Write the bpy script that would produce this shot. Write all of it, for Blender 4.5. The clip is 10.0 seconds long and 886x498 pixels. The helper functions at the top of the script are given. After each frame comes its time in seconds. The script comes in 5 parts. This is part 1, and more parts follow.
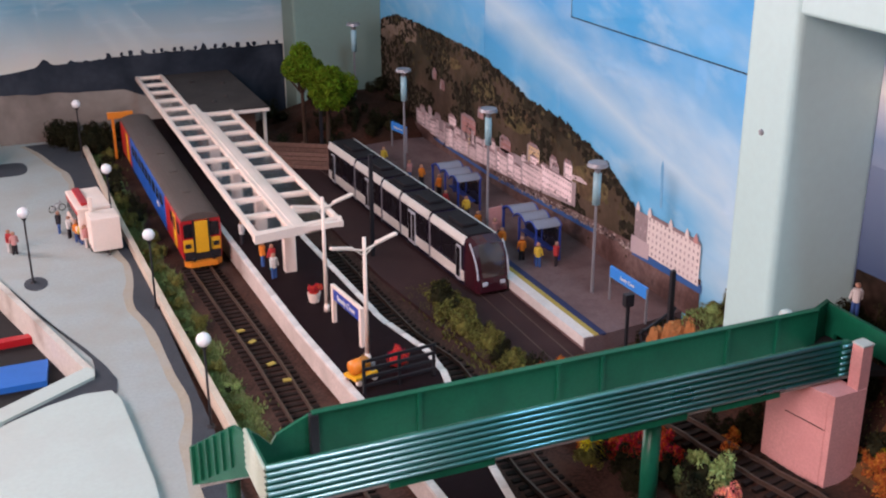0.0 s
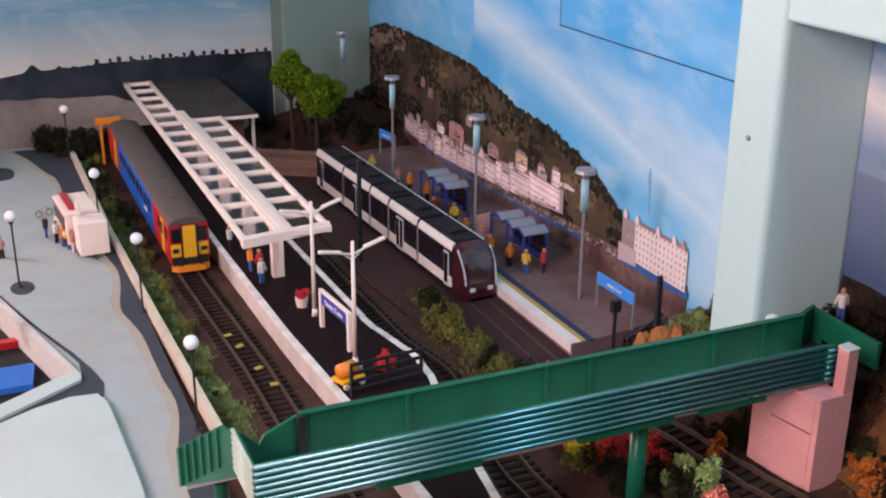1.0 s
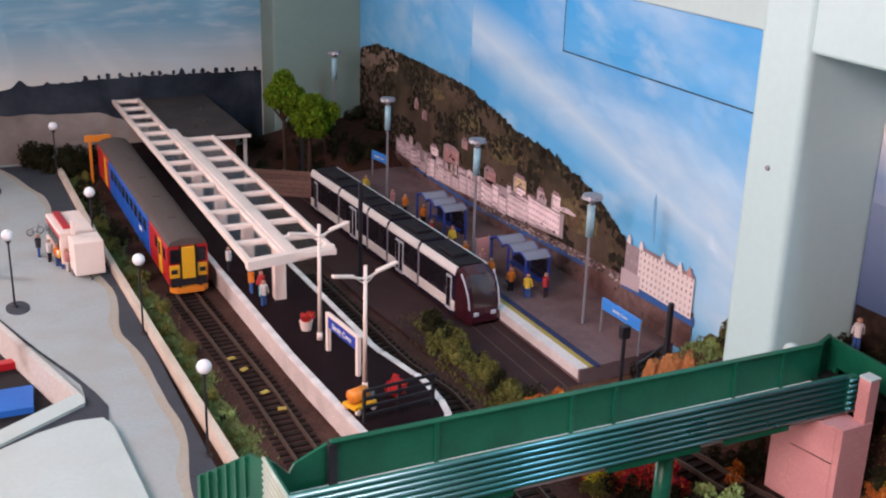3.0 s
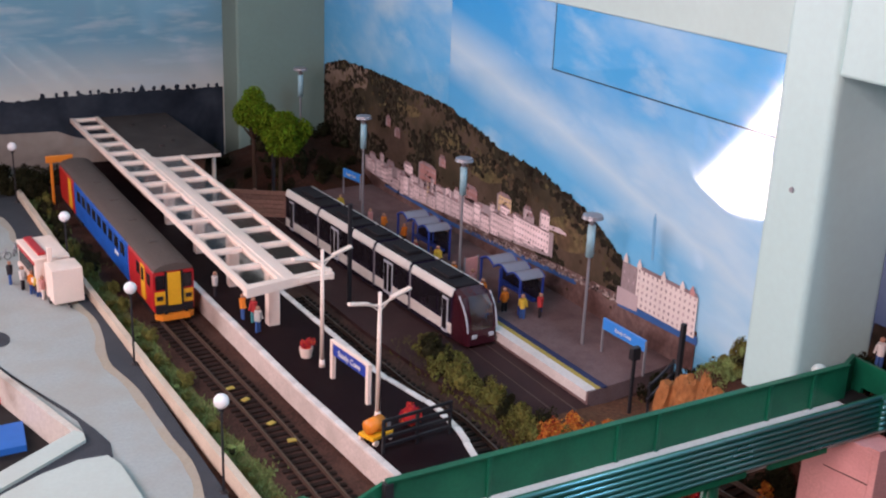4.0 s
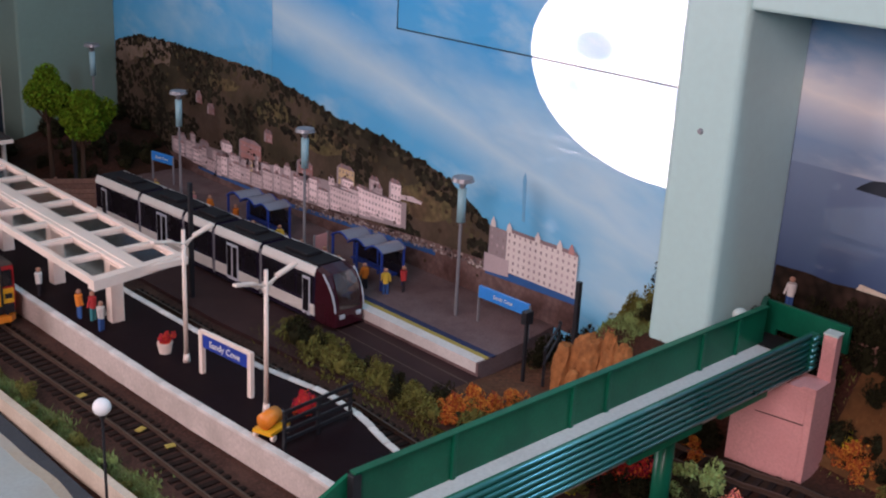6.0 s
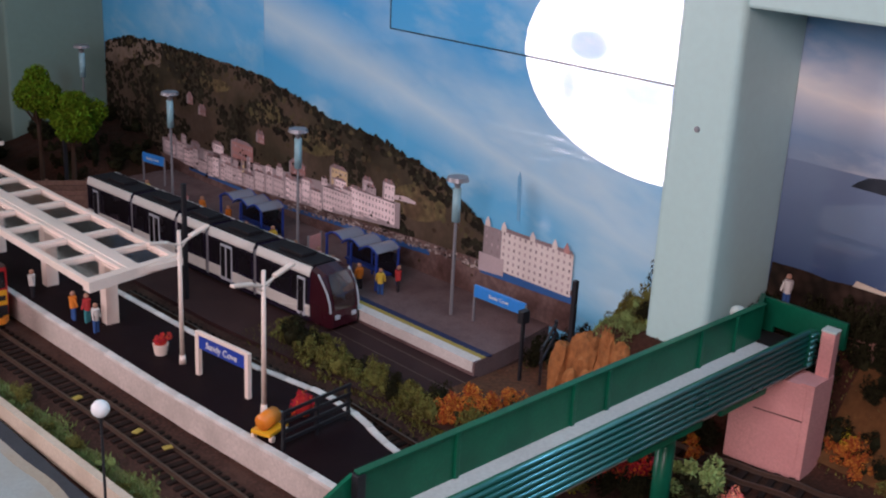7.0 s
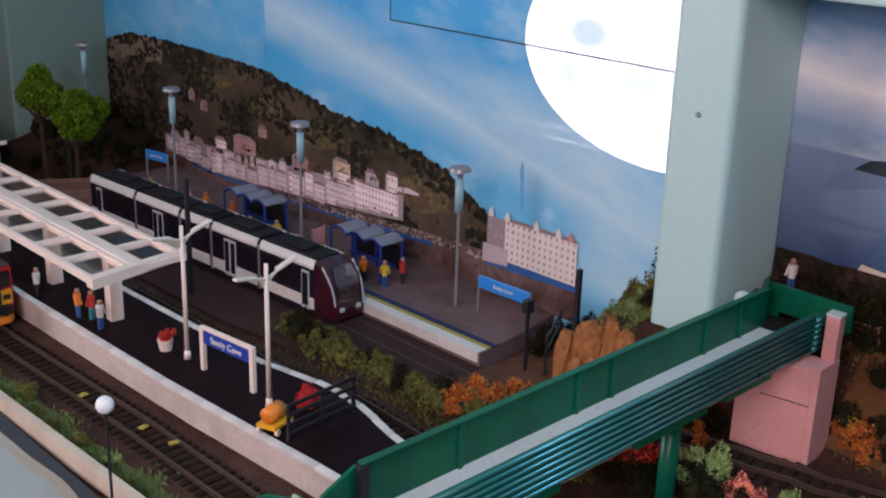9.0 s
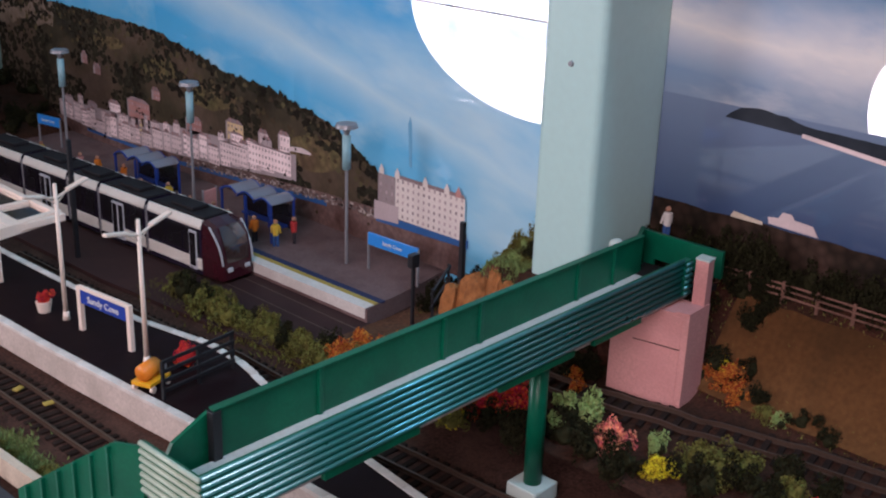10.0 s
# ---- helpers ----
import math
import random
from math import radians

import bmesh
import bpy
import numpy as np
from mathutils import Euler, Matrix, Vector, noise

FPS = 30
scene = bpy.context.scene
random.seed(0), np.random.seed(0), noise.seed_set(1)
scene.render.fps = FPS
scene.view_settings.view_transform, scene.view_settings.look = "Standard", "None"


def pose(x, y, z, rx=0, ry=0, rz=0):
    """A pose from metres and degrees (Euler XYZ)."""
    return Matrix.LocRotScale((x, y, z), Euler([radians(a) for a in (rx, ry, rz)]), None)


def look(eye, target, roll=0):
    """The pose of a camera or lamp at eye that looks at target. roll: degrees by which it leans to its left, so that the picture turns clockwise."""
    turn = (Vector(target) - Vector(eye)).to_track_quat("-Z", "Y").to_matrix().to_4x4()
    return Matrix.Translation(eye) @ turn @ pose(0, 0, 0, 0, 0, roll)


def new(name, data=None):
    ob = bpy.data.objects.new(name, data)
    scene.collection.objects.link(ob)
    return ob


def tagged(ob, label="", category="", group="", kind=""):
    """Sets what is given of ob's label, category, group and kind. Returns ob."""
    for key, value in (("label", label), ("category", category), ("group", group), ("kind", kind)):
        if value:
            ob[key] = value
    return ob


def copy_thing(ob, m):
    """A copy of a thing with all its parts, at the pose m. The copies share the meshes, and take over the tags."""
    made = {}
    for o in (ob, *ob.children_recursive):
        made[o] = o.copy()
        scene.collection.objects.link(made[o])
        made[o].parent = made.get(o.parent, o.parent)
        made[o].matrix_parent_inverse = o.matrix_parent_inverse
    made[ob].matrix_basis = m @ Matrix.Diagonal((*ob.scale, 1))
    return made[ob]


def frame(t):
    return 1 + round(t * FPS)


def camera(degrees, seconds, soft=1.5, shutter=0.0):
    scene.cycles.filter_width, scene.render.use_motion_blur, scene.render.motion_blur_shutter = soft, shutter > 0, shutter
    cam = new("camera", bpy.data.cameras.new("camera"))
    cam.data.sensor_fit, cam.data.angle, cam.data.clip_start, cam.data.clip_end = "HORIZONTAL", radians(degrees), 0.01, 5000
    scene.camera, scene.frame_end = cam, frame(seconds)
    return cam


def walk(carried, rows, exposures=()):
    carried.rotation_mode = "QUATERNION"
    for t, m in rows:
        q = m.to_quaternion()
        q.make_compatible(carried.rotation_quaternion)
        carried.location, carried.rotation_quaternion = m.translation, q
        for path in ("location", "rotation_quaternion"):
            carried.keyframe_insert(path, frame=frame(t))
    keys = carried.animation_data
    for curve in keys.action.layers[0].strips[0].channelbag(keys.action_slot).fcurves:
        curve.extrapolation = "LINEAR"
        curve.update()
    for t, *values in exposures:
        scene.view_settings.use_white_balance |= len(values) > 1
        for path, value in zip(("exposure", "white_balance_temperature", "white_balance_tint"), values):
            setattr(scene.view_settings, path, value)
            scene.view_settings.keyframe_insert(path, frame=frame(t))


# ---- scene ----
cam = camera(42.82, 10.0, 2.1)
MM = 0.001
PATH = [
    (0, (0.0460, 0.0169, 0.3949), (0.1902, 0.3602, 0.2489), -0.18),
    (0.5, (0.0442, 0.0154, 0.3948), (0.1920, 0.3585, 0.2518), 0.33),
    (1, (0.0435, 0.0141, 0.3903), (0.1927, 0.3570, 0.2484), 0.40),
    (1.5, (0.0389, 0.0143, 0.3878), (0.1890, 0.3567, 0.2453), 0.67),
    (2, (0.0369, 0.0142, 0.3897), (0.1904, 0.3556, 0.2486), 0.65),
    (2.5, (0.0286, 0.0194, 0.3910), (0.1846, 0.3609, 0.2530), 0.96),
    (4, (-0.0413, 0.0789, 0.3970), (0.1480, 0.4057, 0.2652), 2.35),
    (4.5, (-0.0704, 0.1067, 0.3928), (0.1372, 0.4208, 0.2579), 1.88),
    (5, (-0.0826, 0.1333, 0.3648), (0.1461, 0.4325, 0.2301), 2.82),
    (5.5, (-0.0837, 0.1663, 0.3566), (0.1692, 0.4469, 0.2250), 3.00),
    (7, (-0.0911, 0.1836, 0.3543), (0.1738, 0.4538, 0.2246), 2.87),
    (7.5, (-0.0867, 0.1830, 0.3541), (0.1755, 0.4559, 0.2244), 1.94),
    (8, (-0.0927, 0.1882, 0.3533), (0.1637, 0.4652, 0.2209), 1.75),
    (8.5, (-0.0892, 0.1866, 0.3554), (0.1715, 0.4599, 0.2237), 1.75),
    (9, (-0.0878, 0.1819, 0.3524), (0.1745, 0.4534, 0.2203), 1.73),
    (9.5, (-0.0802, 0.1723, 0.3467), (0.1852, 0.4395, 0.2119), 1.54),
    (10, (-0.0642, 0.1549, 0.3396), (0.2124, 0.4078, 0.1997), 1.99),
]
walk(cam, [(t, look(eye, aim, roll)) for t, eye, aim, roll in PATH],
     [(0.0, 0.43, 6650, 28), (2.5, 0.46, 6650, 29), (4.5, 0.31, 6500, 28), (5.0, 0.22, 6400, 26), (5.5, 0.0, 6350, 25), (7.5, -0.2, 6250, 23), (10.0, -0.1, 6050, 19)])

# ---- light: an unseen window is assumed behind the operator; overhead and north lamps are added
world = bpy.data.worlds.new("room_sky")
scene.world = world
world.use_nodes = True
sky = world.node_tree.nodes.new("ShaderNodeTexSky")
sky.sky_type, sky.sun_disc = "NISHITA", False
sky.sun_elevation, sky.sun_rotation = radians(32), radians(250)
world.node_tree.nodes["Background"].inputs[1].default_value = 0.03
world.node_tree.links.new(sky.outputs[0], world.node_tree.nodes["Background"].inputs[0])


def area(name, eye, aim, sx, sy, power, colour):
    lamp = bpy.data.lights.new(name, "AREA")
    lamp.shape, lamp.size, lamp.size_y, lamp.energy, lamp.color = "RECTANGLE", sx, sy, power, colour
    ob = new(name, lamp)
    ob.matrix_world = look(eye, aim)
    return ob


area("window_daylight", (-0.81, 0.06, 0.76), (0.3, 0.66, 0.0), 0.85, 0.62, 14.8, (1.0, 0.80, 0.765))
# overhead lamp added to make highlights on the footbridge ribs
area("rib_highlight_lamp", (0.43, 0.02, 1.285), (0.30, 0.40, 0.08), 0.26, 0.45, 7.0, (0.38, 0.78, 1.0))
# lamp added out of view so that the glossy backdrop reflects a glare
area("backdrop_glare_lamp", (-0.505, 1.484, 0.33), (-0.505, 0.0, 0.33), 0.39, 0.30, 8.2, (1.0, 0.90, 0.88))

# ---- mesh helpers: bmesh in millimetres
def box(bm, x0, x1, y0, y1, z0, z1, bev=0.0):
    m = Matrix.Translation(((x0 + x1) / 2, (y0 + y1) / 2, (z0 + z1) / 2)) @ Matrix.Diagonal((abs(x1 - x0), abs(y1 - y0), abs(z1 - z0), 1))
    vs = bmesh.ops.create_cube(bm, size=1, matrix=m)["verts"]
    if bev:
        es = list({e for v in vs for e in v.link_edges})
        bmesh.ops.bevel(bm, geom=es, offset=bev, segments=2, affect="EDGES", profile=0.5)
    return bm


def rod(bm, p0, p1, r0, r1=None, seg=10):
    r1 = r0 if r1 is None else r1
    a, b = Vector(p0), Vector(p1)
    d = b - a
    m = Matrix.Translation((a + b) / 2) @ d.to_track_quat("Z", "Y").to_matrix().to_4x4()
    bmesh.ops.create_cone(bm, cap_ends=True, segments=seg, radius1=r0, radius2=max(r1, 0.001), depth=d.length, matrix=m)
    return bm


def ball(bm, c, r, sub=2, squash=(1, 1, 1)):
    bmesh.ops.create_icosphere(bm, subdivisions=sub, radius=1, matrix=Matrix.Translation(c) @ Matrix.Diagonal((r * squash[0], r * squash[1], r * squash[2], 1)))
    return bm


def slab(bm, outline, z0, z1):
    """An upright prism over a closed outline of (x, y)."""
    lo = [bm.verts.new((x, y, z0)) for x, y in outline]
    hi = [bm.verts.new((x, y, z1)) for x, y in outline]
    n = len(outline)
    bm.faces.new(hi)
    bm.faces.new(lo[::-1])
    for i in range(n):
        bm.faces.new((lo[i], lo[(i + 1) % n], hi[(i + 1) % n], hi[i]))
    return bm


def fan(bm, profile, x0, x1):
    """A prism along x over a closed outline of (y, z)."""
    a = [bm.verts.new((x0, y, z)) for y, z in profile]
    b = [bm.verts.new((x1, y, z)) for y, z in profile]
    n = len(profile)
    bm.faces.new(a)
    bm.faces.new(b[::-1])
    for i in range(n):
        bm.faces.new((a[i], b[i], b[(i + 1) % n], a[(i + 1) % n]))
    bmesh.ops.recalc_face_normals(bm, faces=bm.faces)
    return bm


def sheet(bm, rows):
    """A surface through rows of points."""
    vs = [[bm.verts.new(p) for p in r] for r in rows]
    for a, b in zip(vs, vs[1:]):
        for i in range(len(a) - 1):
            bm.faces.new((a[i], a[i + 1], b[i + 1], b[i]))
    return bm


def mesh_of(name, bm, mat, smooth=False):
    for v in bm.verts:
        v.co *= MM
    bmesh.ops.recalc_face_normals(bm, faces=bm.faces)
    me = bpy.data.meshes.new(name)
    bm.to_mesh(me)
    bm.free()
    me.materials.append(mat)
    if smooth:
        for p in me.polygons:
            p.use_smooth = True
    return me


def part(name, bm, mat, parent=None, label="", smooth=False):
    ob = new(name, mesh_of(name, bm, mat, smooth))
    ob.parent = parent
    if label:
        ob["label"] = label
    return ob


def piece(name, me, parent, x, y, z, rz=0.0):
    ob = new(name, me)
    ob.parent = parent
    ob.matrix_basis = pose(x * MM, y * MM, z * MM, 0, 0, rz)
    return ob


def thing(name, label, category, x=0, y=0, z=0, rz=0, group=""):
    ob = new(name)
    ob.empty_display_size = 0.01
    ob.matrix_basis = pose(x * MM, y * MM, z * MM, 0, 0, rz)
    return tagged(ob, label, category, group)


def structure(name, bm, mat, label="", smooth=False):
    return tagged(part(name, bm, mat, None, label, smooth), kind="structure")


def BM():
    return bmesh.new()


# ---- materials
def material(name, colour, rough=0.6, metal=0.0, grain=0.12, size=3.0, second=None, stain=0.15, bump=0.15, coat=0.0, spec=0.5, random_tint=0.0, coat_rough=0.3, ior=1.5, sheen=(1, 1, 1)):
    """Grain at size mm, stains at twenty times that, bump by the grain."""
    mat = bpy.data.materials.new(name)
    mat.use_nodes = True
    nt = mat.node_tree
    nd, ln = nt.nodes, nt.links
    b = nd["Principled BSDF"]
    tc = nd.new("ShaderNodeTexCoord")
    n1, n2 = nd.new("ShaderNodeTexNoise"), nd.new("ShaderNodeTexNoise")
    n1.inputs["Scale"].default_value, n2.inputs["Scale"].default_value = 1000 / size, 1000 / size / 18
    n1.inputs["Detail"].default_value, n2.inputs["Detail"].default_value = 4, 3
    for n in (n1, n2):
        ln.new(tc.outputs["Object"], n.inputs["Vector"])
    c = Vector(colour)
    ramp = nd.new("ShaderNodeValToRGB")
    ramp.color_ramp.elements[0].position, ramp.color_ramp.elements[1].position = 0.3, 0.7
    ramp.color_ramp.elements[0].color = (*(c * (1 - grain)), 1)
    ramp.color_ramp.elements[1].color = (*[min(1, v) for v in c * (1 + grain)], 1)
    ln.new(n1.outputs[0], ramp.inputs[0])
    mix = nd.new("ShaderNodeMix")
    mix.data_type = "RGBA"
    ln.new(ramp.outputs[0], mix.inputs["A"])
    mix.inputs["B"].default_value = (*(second if second else c * 0.6), 1)
    r2 = nd.new("ShaderNodeMapRange")
    r2.inputs[1].default_value, r2.inputs[2].default_value, r2.inputs[4].default_value = 0.42, 0.72, stain if not second else max(stain, 0.7)
    ln.new(n2.outputs[0], r2.inputs[0])
    ln.new(r2.outputs[0], mix.inputs["Factor"])
    out = mix.outputs["Result"]
    if random_tint:
        info = nd.new("ShaderNodeObjectInfo")
        hsv = nd.new("ShaderNodeHueSaturation")
        mr = nd.new("ShaderNodeMapRange")
        mr.inputs[3].default_value, mr.inputs[4].default_value = 1 - random_tint, 1 + random_tint
        ln.new(info.outputs["Random"], mr.inputs[0])
        ln.new(mr.outputs[0], hsv.inputs["Value"])
        ln.new(out, hsv.inputs["Color"])
        out = hsv.outputs[0]
    ln.new(out, b.inputs["Base Color"])
    b.inputs["Metallic"].default_value = metal
    rr = nd.new("ShaderNodeMapRange")
    rr.inputs[3].default_value, rr.inputs[4].default_value = max(0, rough - 0.1), min(1, rough + 0.1)
    ln.new(n2.outputs[0], rr.inputs[0])
    ln.new(rr.outputs[0], b.inputs["Roughness"])
    b.inputs["Specular IOR Level"].default_value = spec if rough < 0.6 else min(spec, 0.2)
    b.inputs["Coat Weight"].default_value = coat
    b.inputs["Coat Roughness"].default_value = coat_rough
    b.inputs["IOR"].default_value = ior
    b.inputs["Specular Tint"].default_value = (*sheen, 1)
    if bump:
        bp = nd.new("ShaderNodeBump")
        bp.inputs["Strength"].default_value, bp.inputs["Distance"].default_value = bump, size * 0.0003
        ln.new(n1.outputs[0], bp.inputs["Height"])
        ln.new(bp.outputs[0], b.inputs["Normal"])
    return mat


def glass(name, tint=(0.9, 0.95, 0.95), rough=0.05):
    mat = bpy.data.materials.new(name)
    mat.use_nodes = True
    b = mat.node_tree.nodes["Principled BSDF"]
    b.inputs["Base Color"].default_value = (*tint, 1)
    b.inputs["Transmission Weight"].default_value = 1
    b.inputs["Roughness"].default_value = rough
    b.inputs["IOR"].default_value = 1.15
    return mat


M_WALL = material("painted_wall", (0.50, 0.70, 0.67), 0.55, grain=0.02, size=6, stain=0.06, bump=0.05)
# dark paint for the unseen room, to hold down bounced light
M_ROOM = material("unseen_room_paint", (0.16, 0.15, 0.14), 0.9, grain=0.04, size=20, stain=0.1, bump=0)
# column's green-grey paint, darkened for the shade in the far corner
M_COLUMN_SHADED = material("grey_green_shaded_paint", (0.18, 0.275, 0.235), 0.6, grain=0.03, size=5, second=(0.168, 0.24, 0.208), stain=0.3, bump=0.06)
M_COLUMN = material("column_gloss_paint", (0.47, 0.70, 0.68), 0.45, grain=0.02, size=5, stain=0.06, bump=0.06)
M_BALLAST = material("ballast", (0.050, 0.022, 0.016), 0.95, grain=0.7, size=1.8, second=(0.10, 0.050, 0.036), stain=0.6, bump=1.0)
M_EARTH = material("earth_scatter", (0.055, 0.020, 0.012), 0.95, grain=0.45, size=2.5, second=(0.0208, 0.01456, 0.00832), stain=0.6, bump=0.9)
M_SAND = material("sandy_slope", (0.1275, 0.0561, 0.0187), 0.95, grain=0.18, size=3.5, second=(0.0425, 0.0238, 0.0102), bump=0.7)
M_ROCK = material("orange_rock", (0.34, 0.135, 0.045), 0.9, grain=0.3, size=5, second=(0.17, 0.075, 0.035), bump=0.7)
M_SOIL = material("reddish_soil", (0.13, 0.055, 0.03), 0.95, grain=0.4, size=3, second=(0.06, 0.035, 0.02), bump=0.9)
M_CONCRETE = material("pale_concrete", (0.35, 0.395, 0.385), 0.75, grain=0.06, size=2.5, second=(0.34, 0.335, 0.29), stain=0.4, bump=0.12)
M_PALE = material("pale_card", (0.47, 0.55, 0.51), 0.7, grain=0.03, size=3, second=(0.44, 0.48, 0.44), bump=0.08)
M_TAN = material("tan_dust", (0.38, 0.335, 0.26), 0.85, grain=0.08, size=2, second=(0.37, 0.37, 0.34), stain=0.7, bump=0.1)
M_ASPHALT = material("asphalt", (0.045, 0.052, 0.062), 0.85, grain=0.15, size=1.0, second=(0.06, 0.066, 0.076), bump=0.3)
M_TARMAC = material("tram_road_tarmac", (0.038, 0.0165, 0.0165), 0.75, grain=0.25, size=1.2, second=(0.058, 0.029, 0.027), bump=0.3)
M_PLATFORM = material("platform_tarmac", (0.011, 0.004, 0.0055), 0.6, grain=0.25, size=1.0, second=(0.0144, 0.0078, 0.0084), bump=0.2, spec=0.08)
M_PLATWALL = material("platform_wall", (0.60, 0.52, 0.47), 0.85, grain=0.12, size=2, second=(0.351, 0.3105, 0.27), bump=0.3)
M_COPING = material("white_coping", (0.70, 0.66, 0.62), 0.7, grain=0.08, size=2, second=(0.5, 0.46, 0.42), bump=0.2, random_tint=0.08)
M_PAVING = material("tram_platform_paving", (0.180, 0.118, 0.116), 0.85, grain=0.16, size=1.5, second=(0.10, 0.058, 0.056), bump=0.2)
M_CREAM = material("cream_wall_top", (0.62, 0.53, 0.42), 0.8, grain=0.1, size=2, second=(0.45, 0.37, 0.28), bump=0.25)
M_GREEN = material("green_gloss_paint", (0.0010, 0.112, 0.058), 0.34, grain=0.08, size=2, second=(0.0008, 0.060, 0.036), stain=0.5, bump=0.1, spec=0.3)
M_GREEN2 = material("worn_green_paint", (0.0015, 0.115, 0.058), 0.36, grain=0.1, size=2, second=(0.002, 0.060, 0.034), stain=0.6, bump=0.15, spec=0.25)
# green ribs; the cyan of their reflected light is put into base and tint
M_RIB = material("green_gloss_ribs_cyan_sheen", (0.001, 0.125, 0.110), 0.3, coat_rough=0.24, ior=2.3, sheen=(0.45, 0.85, 1.0), grain=0.06, size=2, second=(0.003, 0.075, 0.05), stain=0.5, bump=0.06, spec=1.0, coat=0.5)
# green paint made pale for the light falling on the end panel
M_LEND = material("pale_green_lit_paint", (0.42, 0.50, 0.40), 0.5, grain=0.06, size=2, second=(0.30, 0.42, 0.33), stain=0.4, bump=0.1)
M_DECK = material("deck_card", (0.576, 0.564, 0.54), 0.8, grain=0.08, size=2, bump=0.1)
M_PINK = material("pink_brick_paper", (0.62, 0.30, 0.28), 0.85, grain=0.1, size=1.4, second=(0.55, 0.25, 0.24), bump=0.3)
M_WHITE = material("white_plastic", (0.88, 0.72, 0.625), 0.45, grain=0.03, size=2, second=(0.70, 0.62, 0.53), stain=0.4, bump=0.06)
M_ROOF = material("felt_roof", (0.04125, 0.0345, 0.03225), 0.9, grain=0.25, size=1.5, second=(0.06375, 0.054, 0.0495), bump=0.4)
M_BLACK = material("black_metal", (0.012, 0.012, 0.016), 0.5, grain=0.1, size=2, bump=0.1)
M_RAIL = material("rusty_rail", (0.11, 0.07, 0.052), 0.5, metal=0.5, grain=0.2, size=1, bump=0.2)
M_SLEEPER = material("sleeper", (0.0208, 0.0112, 0.0088), 0.9, grain=0.3, size=1, bump=0.4, random_tint=0.25)
M_GLASS = glass("canopy_pane", (0.82, 0.8, 0.78), 0.12)

# ---- the room and the layout's boards
bm = BM()
box(bm, 551, 581, -1500, 1520, -100, 277)
structure("wall_east", bm, M_WALL)
bm = BM()
box(bm, 549.5, 581, -1500, 1520, 277.5, 1300)
structure("wall_east_upper", bm, M_WALL)
# the opening in this wall is made for the glare lamp
bm = BM()
box(bm, -1500, -716, 1480, 1510, -900, 1300)
box(bm, -294, 551, 1480, 1510, -900, 1300)
box(bm, -716, -294, 1480, 1510, -900, 164)
box(bm, -716, -294, 1480, 1510, 496, 1300)
structure("wall_north", bm, M_WALL)
# south and west walls, ceiling and floor are unseen, added to enclose the light
bm = BM()
box(bm, -1500, 581, -1530, -1500, -900, 1300)
structure("wall_south", bm, M_ROOM)
bm = BM()
box(bm, -860, -830, -1530, -560, -900, 1300)
box(bm, -860, -830, 540, 1510, -900, 1300)
box(bm, -860, -830, -560, 540, -900, 420)
box(bm, -860, -830, -560, 540, 1120, 1300)
structure("wall_west", bm, M_ROOM)
# unseen frame added around the glare lamp
window_1 = tagged(new("window_1"), "unseen white window frame added in the north wall for the backdrop glare", "window", kind="structure")
for x0, x1, z0, z1 in ((-716, -700, 164, 496), (-310, -294, 164, 496), (-700, -310, 164, 180), (-700, -310, 480, 496)):
    bm = BM(); box(bm, x0, x1, 1472, 1500, z0, z1, 1.5); part("window_frame", bm, M_WALL, window_1)
# unseen ceiling, left open around the added overhead lamp
bm = BM()
box(bm, -1530, 581, -1530, -220, 1300, 1330)
box(bm, -1530, 581, 260, 1520, 1300, 1330)
box(bm, -1530, 300, -220, 260, 1300, 1330)
box(bm, 549, 581, -220, 260, 1300, 1330)
structure("ceiling", bm, M_ROOM)
bm = BM()
box(bm, -1530, 581, -1530, 1520, -930, -900)
structure("floor", bm, M_ROOM)

bm = BM()
n = 40
sheet(bm, [[(118 + i * 432 / n, -200 + j * 1680 / 60, -1.2 + 1.0 * noise.noise((i * 0.9, j * 0.9, 0))) for i in range(n + 1)] for j in range(61)])
structure("ground", bm, M_BALLAST, smooth=True)

bm = BM()
slab(bm, [(484, 534), (551, 530.5), (551, 579), (484, 579)], -5, 1290)
bmesh.ops.bevel(bm, geom=[e for e in bm.edges if abs(e.verts[0].co.z - e.verts[1].co.z) > 100], offset=4.5, segments=4, affect="EDGES", profile=0.5)
structure("column_east", bm, M_COLUMN)
# far column; its shade is put into the paint colour
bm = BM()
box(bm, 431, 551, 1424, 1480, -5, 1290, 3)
structure("column_north", bm, M_COLUMN_SHADED)
bm = BM()
box(bm, 483.2, 549.4, -300, 533.6, 284, 520, 2)
structure("lintel_box", bm, M_COLUMN)


def east_height(x, y):
    """Ground at the seaward side: flat by the stop, a bank up to the footbridge, a slope up to the backdrop."""
    up = min(1, max(0, (690 - y) / 170))
    up = up * up * (3 - 2 * up)
    h = 2 + 23 * up
    s = min(1, max(0, (x - 478) / 70))
    h += up * s * s * (3 - 2 * s) * 62
    def ease(t):
        t = min(1, max(0, t))
        return t * t * (3 - 2 * t)

    h = max(h, 68 * ease((x - 466) / 14) * ease((650 - y) / 44) * ease((y - 496) / 14))
    h += 1.6 * noise.noise((x * 0.05, y * 0.05, 3)) * up + 1.2 * noise.noise((x * 0.15, y * 0.15, 7)) * up
    return h


bm = BM()
sheet(bm, [[(x, y, east_height(x, y)) for x in np.linspace(372, 551, 40)] for y in np.linspace(-150, 690, 110)])
structure("hillside", bm, M_EARTH, smooth=True)

